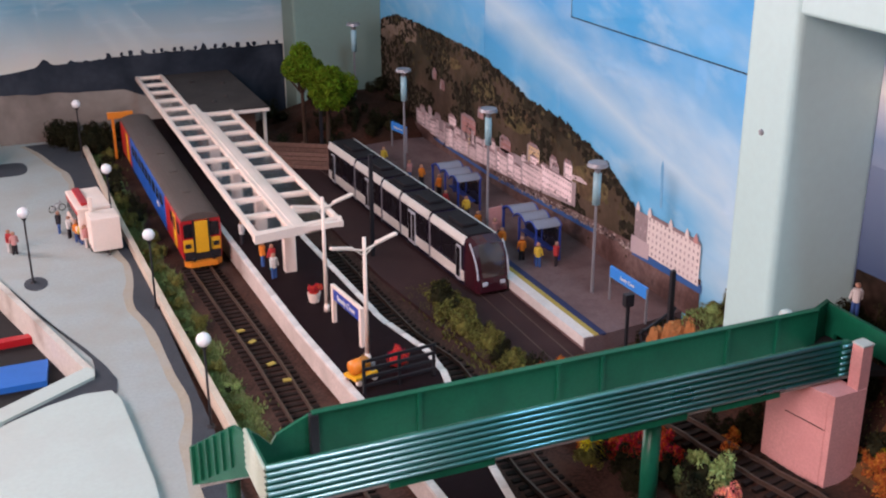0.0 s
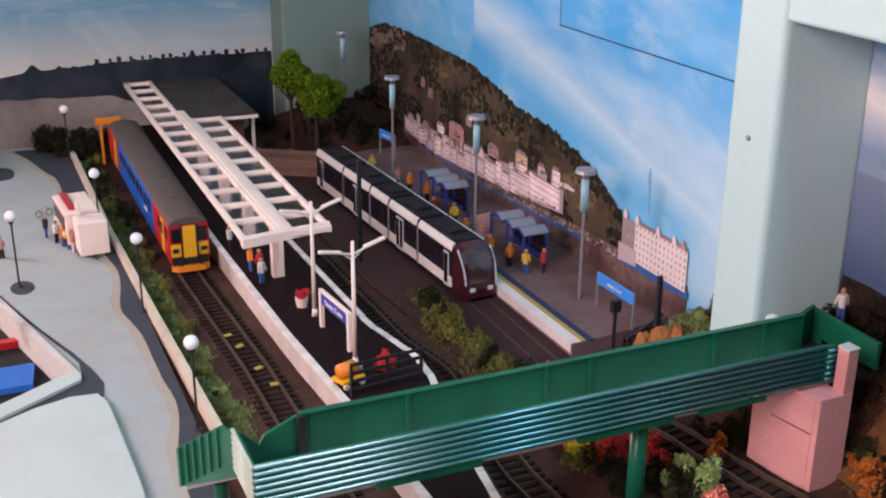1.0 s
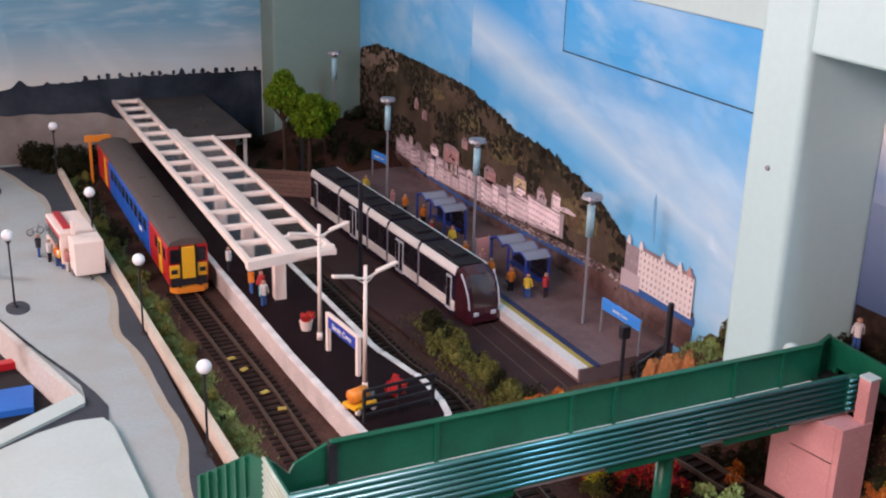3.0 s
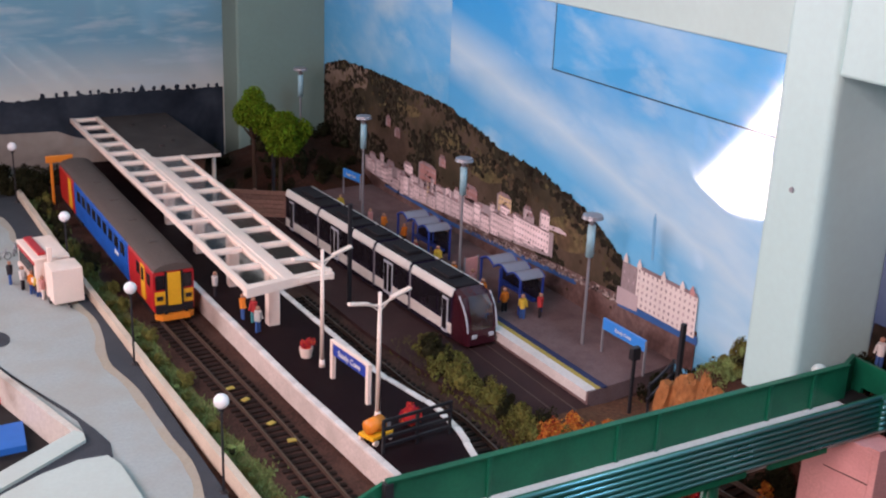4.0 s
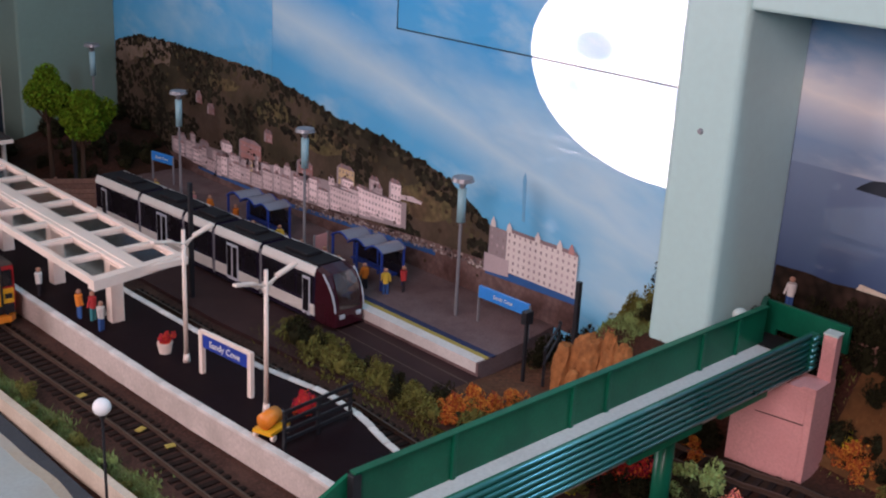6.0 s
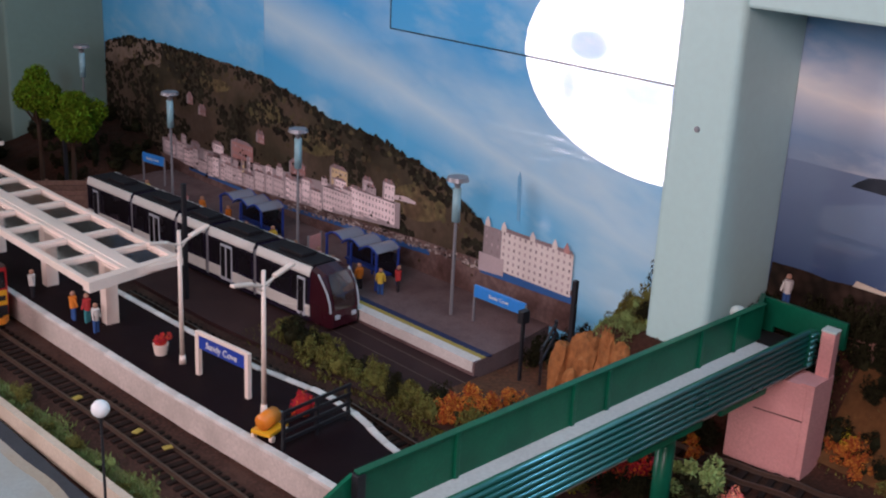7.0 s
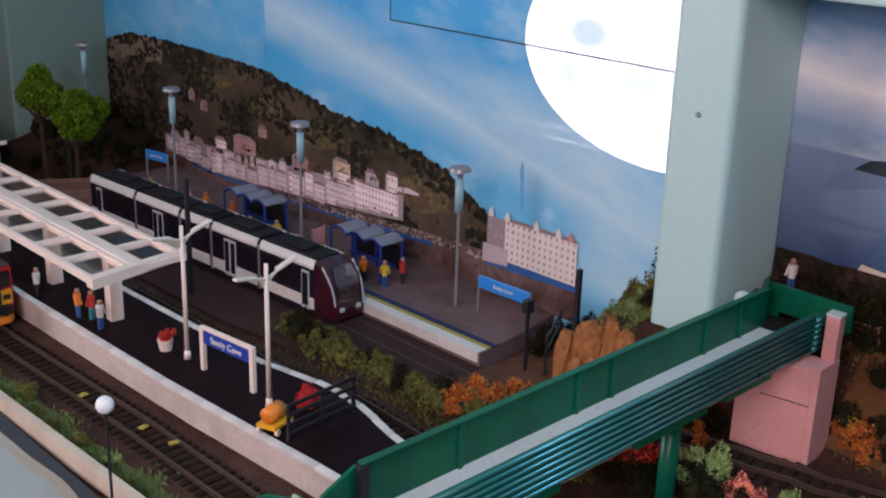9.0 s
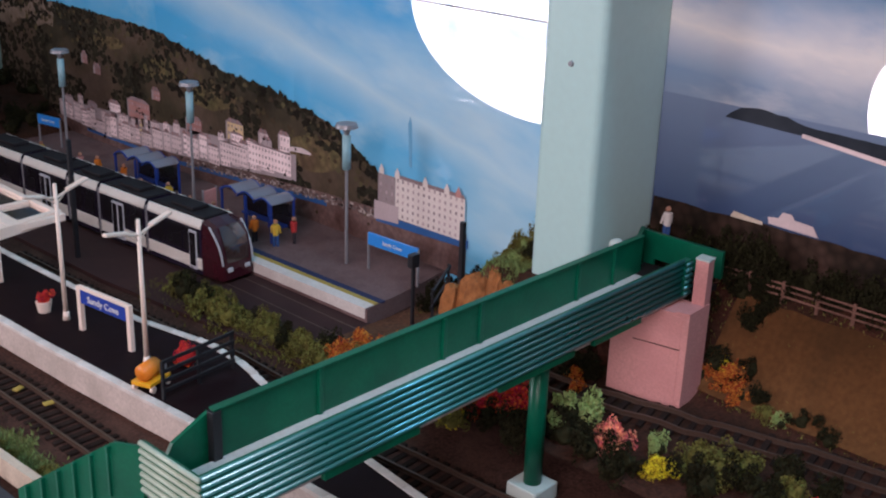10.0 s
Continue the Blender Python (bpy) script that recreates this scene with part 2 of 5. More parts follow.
# ---- more materials
def print_sky(name, low, high, cloud, streak=(1.0, 2.2), cover=0.5, zlow=0.02, zhigh=0.24, seed=0.0, soft=0.2, slant=12, bank=None, glare_buckles=()):
    """A printed sky: a vertical gradient with torn, drifting clouds."""
    mat = bpy.data.materials.new(name)
    mat.use_nodes = True
    nd, ln = mat.node_tree.nodes, mat.node_tree.links
    b = nd["Principled BSDF"]
    tc = nd.new("ShaderNodeTexCoord")
    sep = nd.new("ShaderNodeSeparateXYZ")
    ln.new(tc.outputs["Object"], sep.inputs[0])
    mr = nd.new("ShaderNodeMapRange")
    mr.inputs[1].default_value, mr.inputs[2].default_value = zlow, zhigh
    ln.new(sep.outputs[2], mr.inputs[0])
    grad = nd.new("ShaderNodeMix")
    grad.data_type = "RGBA"
    grad.inputs["A"].default_value, grad.inputs["B"].default_value = (*low, 1), (*high, 1)
    ln.new(mr.outputs[0], grad.inputs["Factor"])
    turn, mp = nd.new("ShaderNodeMapping"), nd.new("ShaderNodeMapping")
    turn.inputs["Rotation"].default_value = (radians(-slant), 0, 0)
    mp.inputs["Scale"].default_value = (1, streak[0], streak[1])
    mp.inputs["Location"].default_value = (seed, seed, seed)
    ln.new(tc.outputs["Object"], turn.inputs[0])
    ln.new(turn.outputs[0], mp.inputs[0])
    total = None
    for scale, detail in ((3.4, 5.0), (13.0, 6.0)):
        n = nd.new("ShaderNodeTexNoise")
        n.inputs["Scale"].default_value, n.inputs["Detail"].default_value, n.inputs["Distortion"].default_value = scale, detail, 0.15
        n.inputs["Roughness"].default_value = 0.55
        ln.new(mp.outputs[0], n.inputs["Vector"])
        r = nd.new("ShaderNodeMapRange")
        r.interpolation_type = "SMOOTHSTEP"
        r.inputs[1].default_value, r.inputs[2].default_value = cover, cover + soft
        r.inputs[4].default_value = 0.85 if scale < 10 else 0.45
        ln.new(n.outputs[0], r.inputs[0])
        if total is None:
            total = r.outputs[0]
        else:
            a = nd.new("ShaderNodeMath")
            a.operation = "MAXIMUM"
            ln.new(total, a.inputs[0])
            ln.new(r.outputs[0], a.inputs[1])
            total = a.outputs[0]
    def calc(op, p, q=None, clamp=False):
        m = nd.new("ShaderNodeMath")
        m.operation, m.use_clamp = op, clamp
        for k, v in enumerate((p, q)):
            if v is None:
                continue
            if isinstance(v, (int, float)):
                m.inputs[k].default_value = v
            else:
                ln.new(v, m.inputs[k])
        return m.outputs[0]

    if bank:
        # one long soft bank of cloud across the print: (y, z), rise, half width, strength
        (y0, z0), rise, half, most = bank
        off = calc("SUBTRACT", calc("SUBTRACT", sep.outputs[2], z0), calc("MULTIPLY", calc("SUBTRACT", sep.outputs[1], y0), rise))
        off = calc("ADD", off, calc("MULTIPLY", calc("SUBTRACT", total, 0.4), 0.03))
        soft_bank = calc("MULTIPLY", calc("SUBTRACT", 1.0, calc("DIVIDE", calc("ABSOLUTE", off), half), True), most)
        total = calc("MAXIMUM", total, soft_bank)
    mix = nd.new("ShaderNodeMix")
    mix.data_type = "RGBA"
    mix.inputs["B"].default_value = (*cloud, 1)
    ln.new(total, mix.inputs["Factor"])
    ln.new(grad.outputs["Result"], mix.inputs["A"])
    ln.new(mix.outputs["Result"], b.inputs["Base Color"])
    b.inputs["Roughness"].default_value = 0.45
    b.inputs["Specular IOR Level"].default_value = 0.15
    # glossy laminate; its buckles are leaned and dished by ovals that place the glare
    b.inputs["Coat Weight"].default_value, b.inputs["Coat Roughness"].default_value, b.inputs["Coat IOR"].default_value = 1.0, 0.03, 1.75
    lean_y, lean_z = 0.0, 0.0

    def oval(cy, cz, ry, rz, sharp):
        r2 = calc("ADD", calc("POWER", calc("DIVIDE", calc("SUBTRACT", sep.outputs[1], cy), ry), 2), calc("POWER", calc("DIVIDE", calc("SUBTRACT", sep.outputs[2], cz), rz), 2))
        return calc("MULTIPLY", calc("SUBTRACT", 1.0, r2), sharp, True)

    for cy, cz, ry, rz, gy, gz, ky, kz, glare_dims in glare_buckles:
        m = oval(cy, cz, ry, rz, 14.0)
        film = 1.0
        # soft ovals thin the coat to draw the darker blobs within the glare
        for d in glare_dims:
            film = calc("SUBTRACT", film, calc("MULTIPLY", oval(*d[:4], 1.8), d[4]), True)
        if glare_dims:
            ln.new(film, b.inputs["Coat Weight"])
        lean_y = calc("ADD", lean_y, calc("MULTIPLY", m, calc("ADD", calc("MULTIPLY", calc("SUBTRACT", sep.outputs[1], cy + 0.03), ky), gy)))
        lean_z = calc("ADD", lean_z, calc("MULTIPLY", m, calc("ADD", calc("MULTIPLY", calc("SUBTRACT", sep.outputs[2], cz), kz), gz)))
    if glare_buckles:
        lean = nd.new("ShaderNodeCombineXYZ")
        lean.inputs[0].default_value = -1.0
        ln.new(calc("MULTIPLY", lean_y, -1.0), lean.inputs[1])
        ln.new(calc("MULTIPLY", lean_z, -1.0), lean.inputs[2])
        unit = nd.new("ShaderNodeVectorMath")
        unit.operation = "NORMALIZE"
        ln.new(lean.outputs[0], unit.inputs[0])
        ln.new(unit.outputs[0], b.inputs["Coat Normal"])
    return mat


def print_land(name, colours, size=14.0, fine=3.0, contrast=0.5):
    """Printed woodland or ground: clumps over broad patches."""
    mat = bpy.data.materials.new(name)
    mat.use_nodes = True
    nd, ln = mat.node_tree.nodes, mat.node_tree.links
    b = nd["Principled BSDF"]
    tc = nd.new("ShaderNodeTexCoord")
    n1, n2 = nd.new("ShaderNodeTexNoise"), nd.new("ShaderNodeTexVoronoi")
    n1.inputs["Scale"].default_value, n1.inputs["Detail"].default_value, n1.inputs["Distortion"].default_value = 1000 / size / 3, 6, 0.5
    n2.inputs["Scale"].default_value = 1000 / fine / 2
    for n in (n1, n2):
        ln.new(tc.outputs["Object"], n.inputs["Vector"])
    ramp = nd.new("ShaderNodeValToRGB")
    k = len(colours)
    while len(ramp.color_ramp.elements) < k:
        ramp.color_ramp.elements.new(0.5)
    for i, c in enumerate(colours):
        ramp.color_ramp.elements[i].position = 0.3 + 0.4 * i / (k - 1)
        ramp.color_ramp.elements[i].color = (*c, 1)
    ln.new(n1.outputs[0], ramp.inputs[0])
    mr = nd.new("ShaderNodeMapRange")
    mr.inputs[2].default_value = 0.8
    mr.inputs[3].default_value, mr.inputs[4].default_value = 1 + contrast, 1 - contrast
    ln.new(n2.outputs["Distance"], mr.inputs[0])
    hsv = nd.new("ShaderNodeHueSaturation")
    ln.new(ramp.outputs[0], hsv.inputs["Color"])
    ln.new(mr.outputs[0], hsv.inputs["Value"])
    ln.new(hsv.outputs[0], b.inputs["Base Color"])
    b.inputs["Roughness"].default_value = 0.5
    b.inputs["Specular IOR Level"].default_value = 0.15
    return mat


def leafy(name, colour, spread=0.45):
    """Foam and leaf scatter whose clumps differ in tone."""
    mat = bpy.data.materials.new(name)
    mat.use_nodes = True
    nd, ln = mat.node_tree.nodes, mat.node_tree.links
    b = nd["Principled BSDF"]
    geo = nd.new("ShaderNodeNewGeometry")
    hsv = nd.new("ShaderNodeHueSaturation")
    hsv.inputs["Color"].default_value = (*colour, 1)
    mr = nd.new("ShaderNodeMapRange")
    mr.inputs[3].default_value, mr.inputs[4].default_value = 1 - spread, 1 + spread
    ln.new(geo.outputs["Random Per Island"], mr.inputs[0])
    ln.new(mr.outputs[0], hsv.inputs["Value"])
    m2 = nd.new("ShaderNodeMapRange")
    m2.inputs[3].default_value, m2.inputs[4].default_value = 0.47, 0.53
    ln.new(geo.outputs["Random Per Island"], m2.inputs[0])
    ln.new(m2.outputs[0], hsv.inputs["Hue"])
    ln.new(hsv.outputs[0], b.inputs["Base Color"])
    b.inputs["Roughness"].default_value = 0.9
    b.inputs["Specular IOR Level"].default_value = 0.12
    return mat


M_SPECK = leafy("printed_promenade_specks", (0.26, 0.21, 0.20), 0.95)
M_PTREE2 = leafy("printed_olive_crowns", (0.085, 0.066, 0.038), 0.3)
M_PTREE = leafy("printed_tree_crowns", (0.024, 0.021, 0.014), 0.5)


def plain(name, colour, rough=0.5, metal=0.0, **kw):
    kw = {"grain": 0.06, "size": 1.5, "stain": 0.25, "bump": 0.05, **kw}
    return material(name, colour, rough, metal, **kw)


# oval that shapes the glare on the town sky, with its dimmed spots
GLARE_BUCKLE = [(0.63, 0.225, 0.13, 0.08, 0.0, -0.17, 0.6, 0.6, ((0.697, 0.235, 0.022, 0.013, 0.62), (0.713, 0.203, 0.009, 0.016, 0.5), (0.636, 0.208, 0.044, 0.011, 0.45)))]
M_SKY = print_sky("printed_sky", (0.16, 0.55, 0.84), (0.02, 0.38, 0.84), (0.68, 0.88, 0.93), (1.0, 2.2), 0.47, 0.05, 0.26, 0.4, 0.34, 10, ((0.80, 0.138), 0.21, 0.042, 0.7), GLARE_BUCKLE)
M_SKY2 = print_sky("printed_sky_panel", (0.16, 0.55, 0.84), (0.025, 0.40, 0.85), (0.70, 0.90, 0.94), (1.0, 2.2), 0.45, 0.05, 0.28, 2.4, 0.34, 10, None, GLARE_BUCKLE)
M_SKYN = print_sky("printed_evening_sky", (0.62, 0.60, 0.53), (0.16, 0.36, 0.47), (0.46, 0.56, 0.60), (1.0, 5.0), 0.5, 0.095, 0.17, 1.1, 0.2, 0)
# the small oval sets a streak of glare on the sea sky
M_SKYS = print_sky("printed_sea_sky", (0.24, 0.33, 0.46), (0.14, 0.37, 0.68), (0.86, 0.83, 0.80), (1.0, 3.0), 0.46, 0.19, 0.275, 5.2, 0.3, 4, ((0.45, 0.222), 0.05, 0.034, 0.95),
                   [(0.390, 0.204, 0.010, 0.024, -0.22, -0.184, 0.6, 0.6, ())])
M_SEA = print_sky("printed_sea", (0.012, 0.034, 0.12), (0.19, 0.26, 0.385), (0.08, 0.13, 0.25), (0.6, 7.0), 0.6, 0.10, 0.192, 3.3, 0.3, 2)
M_WOOD = print_land("printed_woodland", [(0.026, 0.021, 0.014), (0.054, 0.043, 0.026), (0.088, 0.062, 0.042), (0.115, 0.080, 0.060)], 30, 3.2, 0.12)
M_SHORE = print_land("printed_shore", [(0.008, 0.006, 0.005), (0.020, 0.014, 0.010), (0.040, 0.024, 0.017), (0.06, 0.034, 0.026)], 14, 3.2, 0.5)
M_CRAG = print_land("printed_crag", [(0.16, 0.11, 0.08), (0.24, 0.18, 0.14), (0.10, 0.075, 0.055)], 12, 3, 0.12)
M_MEADOW = print_land("printed_meadow", [(0.085, 0.080, 0.032), (0.15, 0.115, 0.055), (0.115, 0.072, 0.045)], 10, 3, 0.3)
M_PROM = print_land("printed_promenade", [(0.085, 0.045, 0.040), (0.15, 0.090, 0.080), (0.20, 0.13, 0.12), (0.07, 0.040, 0.038)], 10, 2.2, 0.18)
M_FIELD = print_land("printed_field", [(0.16, 0.13, 0.11), (0.26, 0.22, 0.19), (0.33, 0.29, 0.25)], 22, 4, 0.04)
M_HEDGE = print_land("printed_hedge", [(0.010, 0.013, 0.020), (0.026, 0.033, 0.045), (0.042, 0.05, 0.064)], 20, 4, 0.1)
M_HOUSE = plain("printed_white_house", (0.86, 0.70, 0.70), 0.4, stain=0.5, random_tint=0.22)
M_HOTEL = plain("printed_hotel", (0.78, 0.70, 0.66), 0.4, stain=0.2)
M_REDH = plain("printed_red_house", (0.46, 0.23, 0.21), 0.4, random_tint=0.3)
M_YELH = plain("printed_yellow_house", (0.68, 0.50, 0.28), 0.4)
M_SLATE = plain("printed_slate", (0.26, 0.19, 0.20), 0.4, random_tint=0.3)
M_PWIN = plain("printed_window", (0.38, 0.29, 0.30), 0.4, random_tint=0.4)
M_PSHADE = plain("printed_house_shade", (0.44, 0.36, 0.37), 0.4, random_tint=0.3)
M_BLUEP = plain("printed_blue_rail", (0.03, 0.12, 0.34), 0.4)
M_STREAK = plain("faded_print_streak", (0.15, 0.42, 0.66), 0.4)
M_SEAM = plain("seam_shadow_gap", (0.02, 0.05, 0.09), 0.6)

M_REDP = plain("red_livery", (0.46, 0.014, 0.018), 0.35)
M_BLUEL = plain("blue_livery", (0.006, 0.10, 0.46), 0.35)
M_YELL = plain("yellow_end", (0.80, 0.40, 0.015), 0.4)
M_ORANGE = plain("orange_paint", (0.80, 0.24, 0.02), 0.45)
M_MAROON = plain("maroon_livery", (0.045, 0.008, 0.014), 0.25)
M_DARKGLASS = plain("dark_window", (0.010, 0.008, 0.011), 0.26, grain=0.02)
M_WSCREEN = plain("glossy_windscreen", (0.045, 0.026, 0.024), 0.12, grain=0.02, coat=1.0, coat_rough=0.05)
M_NAVY = plain("dark_purple_side", (0.018, 0.012, 0.030), 0.22)
M_TRAMW = plain("tram_white", (0.72, 0.68, 0.62), 0.35)
M_GREYM = plain("grey_metal", (0.28, 0.28, 0.30), 0.4, 0.3)
M_LGREY = plain("light_grey_frame", (0.50, 0.52, 0.56), 0.4)
M_TRROOF = plain("tram_roof", (0.016, 0.0136, 0.016), 0.65, stain=0.5)
M_RCROOF = material("railcar_roof", (0.0935, 0.07225, 0.06375), 0.7, grain=0.12, size=2, second=(0.085, 0.07225, 0.06375), bump=0.15)
M_UNDER = plain("underframe", (0.016, 0.014, 0.014), 0.8)
M_TEAL = plain("pale_teal_shade", (0.30, 0.52, 0.58), 0.4)
M_TEALW = plain("pale_teal_board", (0.30, 0.55, 0.50), 0.6)
M_SIGNB = plain("sign_blue", (0.015, 0.05, 0.36), 0.35)
M_SIGNC = plain("sign_bright_blue", (0.03, 0.27, 0.78), 0.35)
M_TEXT = plain("white_lettering", (0.82, 0.82, 0.82), 0.5)
M_GLOBE = plain("opal_globe", (0.88, 0.88, 0.88), 0.3, grain=0.01, stain=0.02)
M_RED = plain("red_plant", (0.40, 0.02, 0.02), 0.8)
M_REDL = leafy("red_flowers", (0.62, 0.03, 0.03))
M_ORL = leafy("orange_foliage", (0.5, 0.14, 0.03))
M_CORAL = leafy("coral_flowers", (0.9, 0.28, 0.2), 0.25)
M_YELF = leafy("yellow_flowers", (0.75, 0.62, 0.03))
M_LEAF = leafy("green_foliage", (0.145, 0.135, 0.036), 0.55)
M_LEAFD = leafy("dark_foliage_and_core_shade", (0.020, 0.019, 0.008))
M_LEAFB = leafy("bright_tree_foam", (0.10, 0.165, 0.008), 0.45)
M_LEAFP = leafy("pale_foliage", (0.3, 0.4, 0.14), 0.3)
M_GRASS = leafy("static_grass", (0.17, 0.22, 0.075), 0.5)
M_VERGE = material("verge_scatter", (0.15, 0.155, 0.055), 0.95, grain=0.5, size=2, second=(0.07, 0.06, 0.028), bump=0.8)
M_TRUNK = plain("bark", (0.05, 0.03, 0.02), 0.9)
M_TIMBER = material("brown_planks", (0.22, 0.115, 0.085), 0.8, grain=0.2, size=2, bump=0.3, random_tint=0.2)
M_SKIN = plain("figure_skin", (0.42, 0.22, 0.15), 0.7)
M_BLUEF = plain("shelter_blue", (0.015, 0.045, 0.26), 0.4)
M_SHGLASS = plain("shelter_roof_sheet", (0.24, 0.25, 0.30), 0.25)
M_YLINE = plain("yellow_line", (0.42, 0.31, 0.07), 0.7)
M_NLINE = plain("dark_tactile_line", (0.03, 0.04, 0.10), 0.7)
M_STAINED = material("stained_concrete", (0.56, 0.53, 0.47), 0.8, grain=0.08, size=3, second=(0.20, 0.13, 0.09), stain=0.9, bump=0.2)
M_POOL = plain("blue_boat_cover", (0.01, 0.13, 0.48), 0.5)

CLOTHES = [plain("cloth_" + n, c, 0.8) for n, c in (("orange", (0.75, 0.22, 0.03)), ("yellow", (0.70, 0.48, 0.06)), ("white", (0.70, 0.66, 0.62)), ("red", (0.50, 0.05, 0.05)), ("blue", (0.04, 0.10, 0.28)), ("teal", (0.05, 0.25, 0.28)), ("dark", (0.03, 0.025, 0.03)), ("pink", (0.60, 0.28, 0.26)))]
ORG, YEL, WHI, REDC, BLU, TEA, DRK, PNK = CLOTHES


def lerp(pts, y):
    return float(np.interp(y, [p[0] for p in pts], [p[1] for p in pts]))


# ---- printed backdrop on the east wall
def flat(name, outline, layer, mat, parent, label="", x=549.0):
    """A shape of the print: a thin sheet over an outline of (y, z)."""
    bm = BM()
    fan(bm, outline, x - 0.25 * layer - 0.2, x - 0.25 * layer)
    return part(name, bm, mat, parent, label)


bm = BM()
box(bm, 549.0, 550.8, 577, 1424, -4, 276.5)
backdrop_e = tagged(part("backdrop_east", bm, M_SKY), "glossy printed seaside town backdrop with blue cloudy sky", "backdrop", kind="structure")
bm = BM()
box(bm, 548.2, 549.0, 577, 912.2, 219.0, 276.5)
part("upper_panel", bm, M_SKY2, backdrop_e)
flat("seam", [(577, 217.6), (914.2, 217.6), (914.2, 276.5), (912.6, 276.5), (912.6, 218.7), (577, 218.7)], 1, M_SEAM, backdrop_e)
flat("print_overlap", [(1099, 130), (1424, 130), (1424, 276.5), (1099, 276.5)], 0.5, M_SKY2, backdrop_e)
RIDGE = [(775, 66), (804, 82), (844, 102), (923, 119), (993, 124), (1072, 140), (1100, 146), (1200, 149), (1295, 150), (1363, 149), (1424, 134)]
ys = list(np.arange(775, 1424.1, 2.5))
rnd = random.Random(4)
top = [(y, lerp(RIDGE, y) + 3.2 * noise.noise((y * 0.06, 0, 1)) + 2.6 * abs(noise.noise((y * 0.22, 4, 1))) + rnd.uniform(0, 1.2)) for y in ys]
flat("hill", [(1424, 10), (775, 10)] + top, 1, M_WOOD, backdrop_e, "printed dark wooded headland")
flat("crag", [(1424, 92)] + [(y, lerp(RIDGE, y) - 26 + 8 * noise.noise((y * 0.05, 9, 2))) for y in range(1410, 1290, -8)] + [(y, lerp(RIDGE, y) + 3 * noise.noise((y * 0.1, 2, 2))) for y in range(1290, 1425, 8)], 2, M_CRAG, backdrop_e)
for cy, cz, ry, rz in ((1096, 110, 30, 11), (1012, 97, 36, 12), (868, 74, 36, 16), (1190, 122, 30, 7)):
    flat("meadow", [(cy + ry * math.cos(a) * (1 + 0.25 * noise.noise((a * 2, cy, 0))), cz - 0.1 * ry * math.cos(a) + rz * math.sin(a) * (1 + 0.3 * noise.noise((a * 2, cy, 5)))) for a in np.linspace(0, 6.1, 26)], 2, M_MEADOW, backdrop_e)
def crowns(name, count, mat, seed, x0, x1, pick, r0, r1):
    """Printed tree crowns scattered where pick says."""
    rnd = random.Random(seed)
    verts, faces = [], []
    for i in range(count):
        (y, z), r, x, k = pick(rnd), rnd.uniform(r0, r1), 549.0 - rnd.uniform(x0, x1), len(verts)
        verts += [(x * MM, (y + r * math.cos(a) * rnd.uniform(0.65, 1.25)) * MM, (z + r * 0.85 * math.sin(a) * rnd.uniform(0.65, 1.25)) * MM) for a in np.linspace(0, 5.6, 9)]
        faces.append(tuple(range(k, k + 9)))
    me = bpy.data.meshes.new(name)
    me.from_pydata(verts, [], faces)
    me.materials.append(mat)
    new(name, me).parent = backdrop_e


def on_hill(r):
    y = r.uniform(790, 1400)
    return y, lerp(RIDGE, y) - abs(r.gauss(0, 26)) - 3


def by_houses(r):
    y = r.uniform(890, 1300)
    return y, r.choice((lerp([(890, 46), (1001, 35), (1191, 23), (1300, 28)], y), lerp([(890, 76), (990, 72), (1158, 58), (1300, 56)], y))) + r.gauss(0, 2.5)


def in_woods(r):
    """Clusters, thick along the skyline and thinning over the slope."""
    while True:
        y = r.uniform(780, 1420)
        top = lerp(RIDGE, y)
        z = r.uniform(16, top + 1)
        if top - z < 10 + 8 * noise.noise((y * 0.02, 3, 8)) or noise.noise((y * 0.016, z * 0.034, 5)) > 0.08 or (y > 1240 and z < 75):
            return y, z


crowns("dark_trees", 2600, M_PTREE, 31, 0.72, 0.95, in_woods, 1.4, 4.4)
crowns("olive_trees", 260, M_PTREE2, 41, 0.96, 0.99, on_hill, 1.2, 3.6)
crowns("street_trees", 46, M_PTREE, 43, 2.3, 2.45, by_houses, 0.8, 2.2)
flat("promenade", [(691, 12), (1420, 12), (1300, 27), (1040, 32), (860, 42), (691, 48)], 3, M_PROM, backdrop_e)
flat("blue_railing", [(852, 31), (1080, 19), (1240, 20), (1240, 23), (1080, 23), (852, 36)], 4, M_BLUEP, backdrop_e)
flat("seafront_blue", [(689, 37), (790, 34), (790, 40), (689, 44)], 5, M_BLUEP, backdrop_e)

rnd = random.Random(77)
verts, faces = [], []
for i in range(420):
    y = rnd.uniform(700, 1060)
    z = lerp([(700, 40), (860, 37), (1060, 24)], y) + rnd.uniform(-2.5, 4.5)
    w, h, k = rnd.uniform(0.5, 2.2), rnd.uniform(0.4, 1.3), len(verts)
    x = 549.0 - rnd.uniform(1.25, 1.45)
    verts += [(x * MM, (y + a * w) * MM, (z + b * h) * MM) for a, b in ((-1, -1), (1, -1), (1, 1), (-1, 1))]
    faces.append((k, k + 1, k + 2, k + 3))
me = bpy.data.meshes.new("promenade_specks")
me.from_pydata(verts, [], faces)
me.materials.append(M_SPECK)
new("promenade_specks", me).parent = backdrop_e
bm = BM()
fan(bm, [(-0.85, -1.3), (0.85, -1.3), (0.85, 1.3), (-0.85, 1.3)], -0.12, 0.0)
WINDOW = mesh_of("window", bm, M_PWIN)


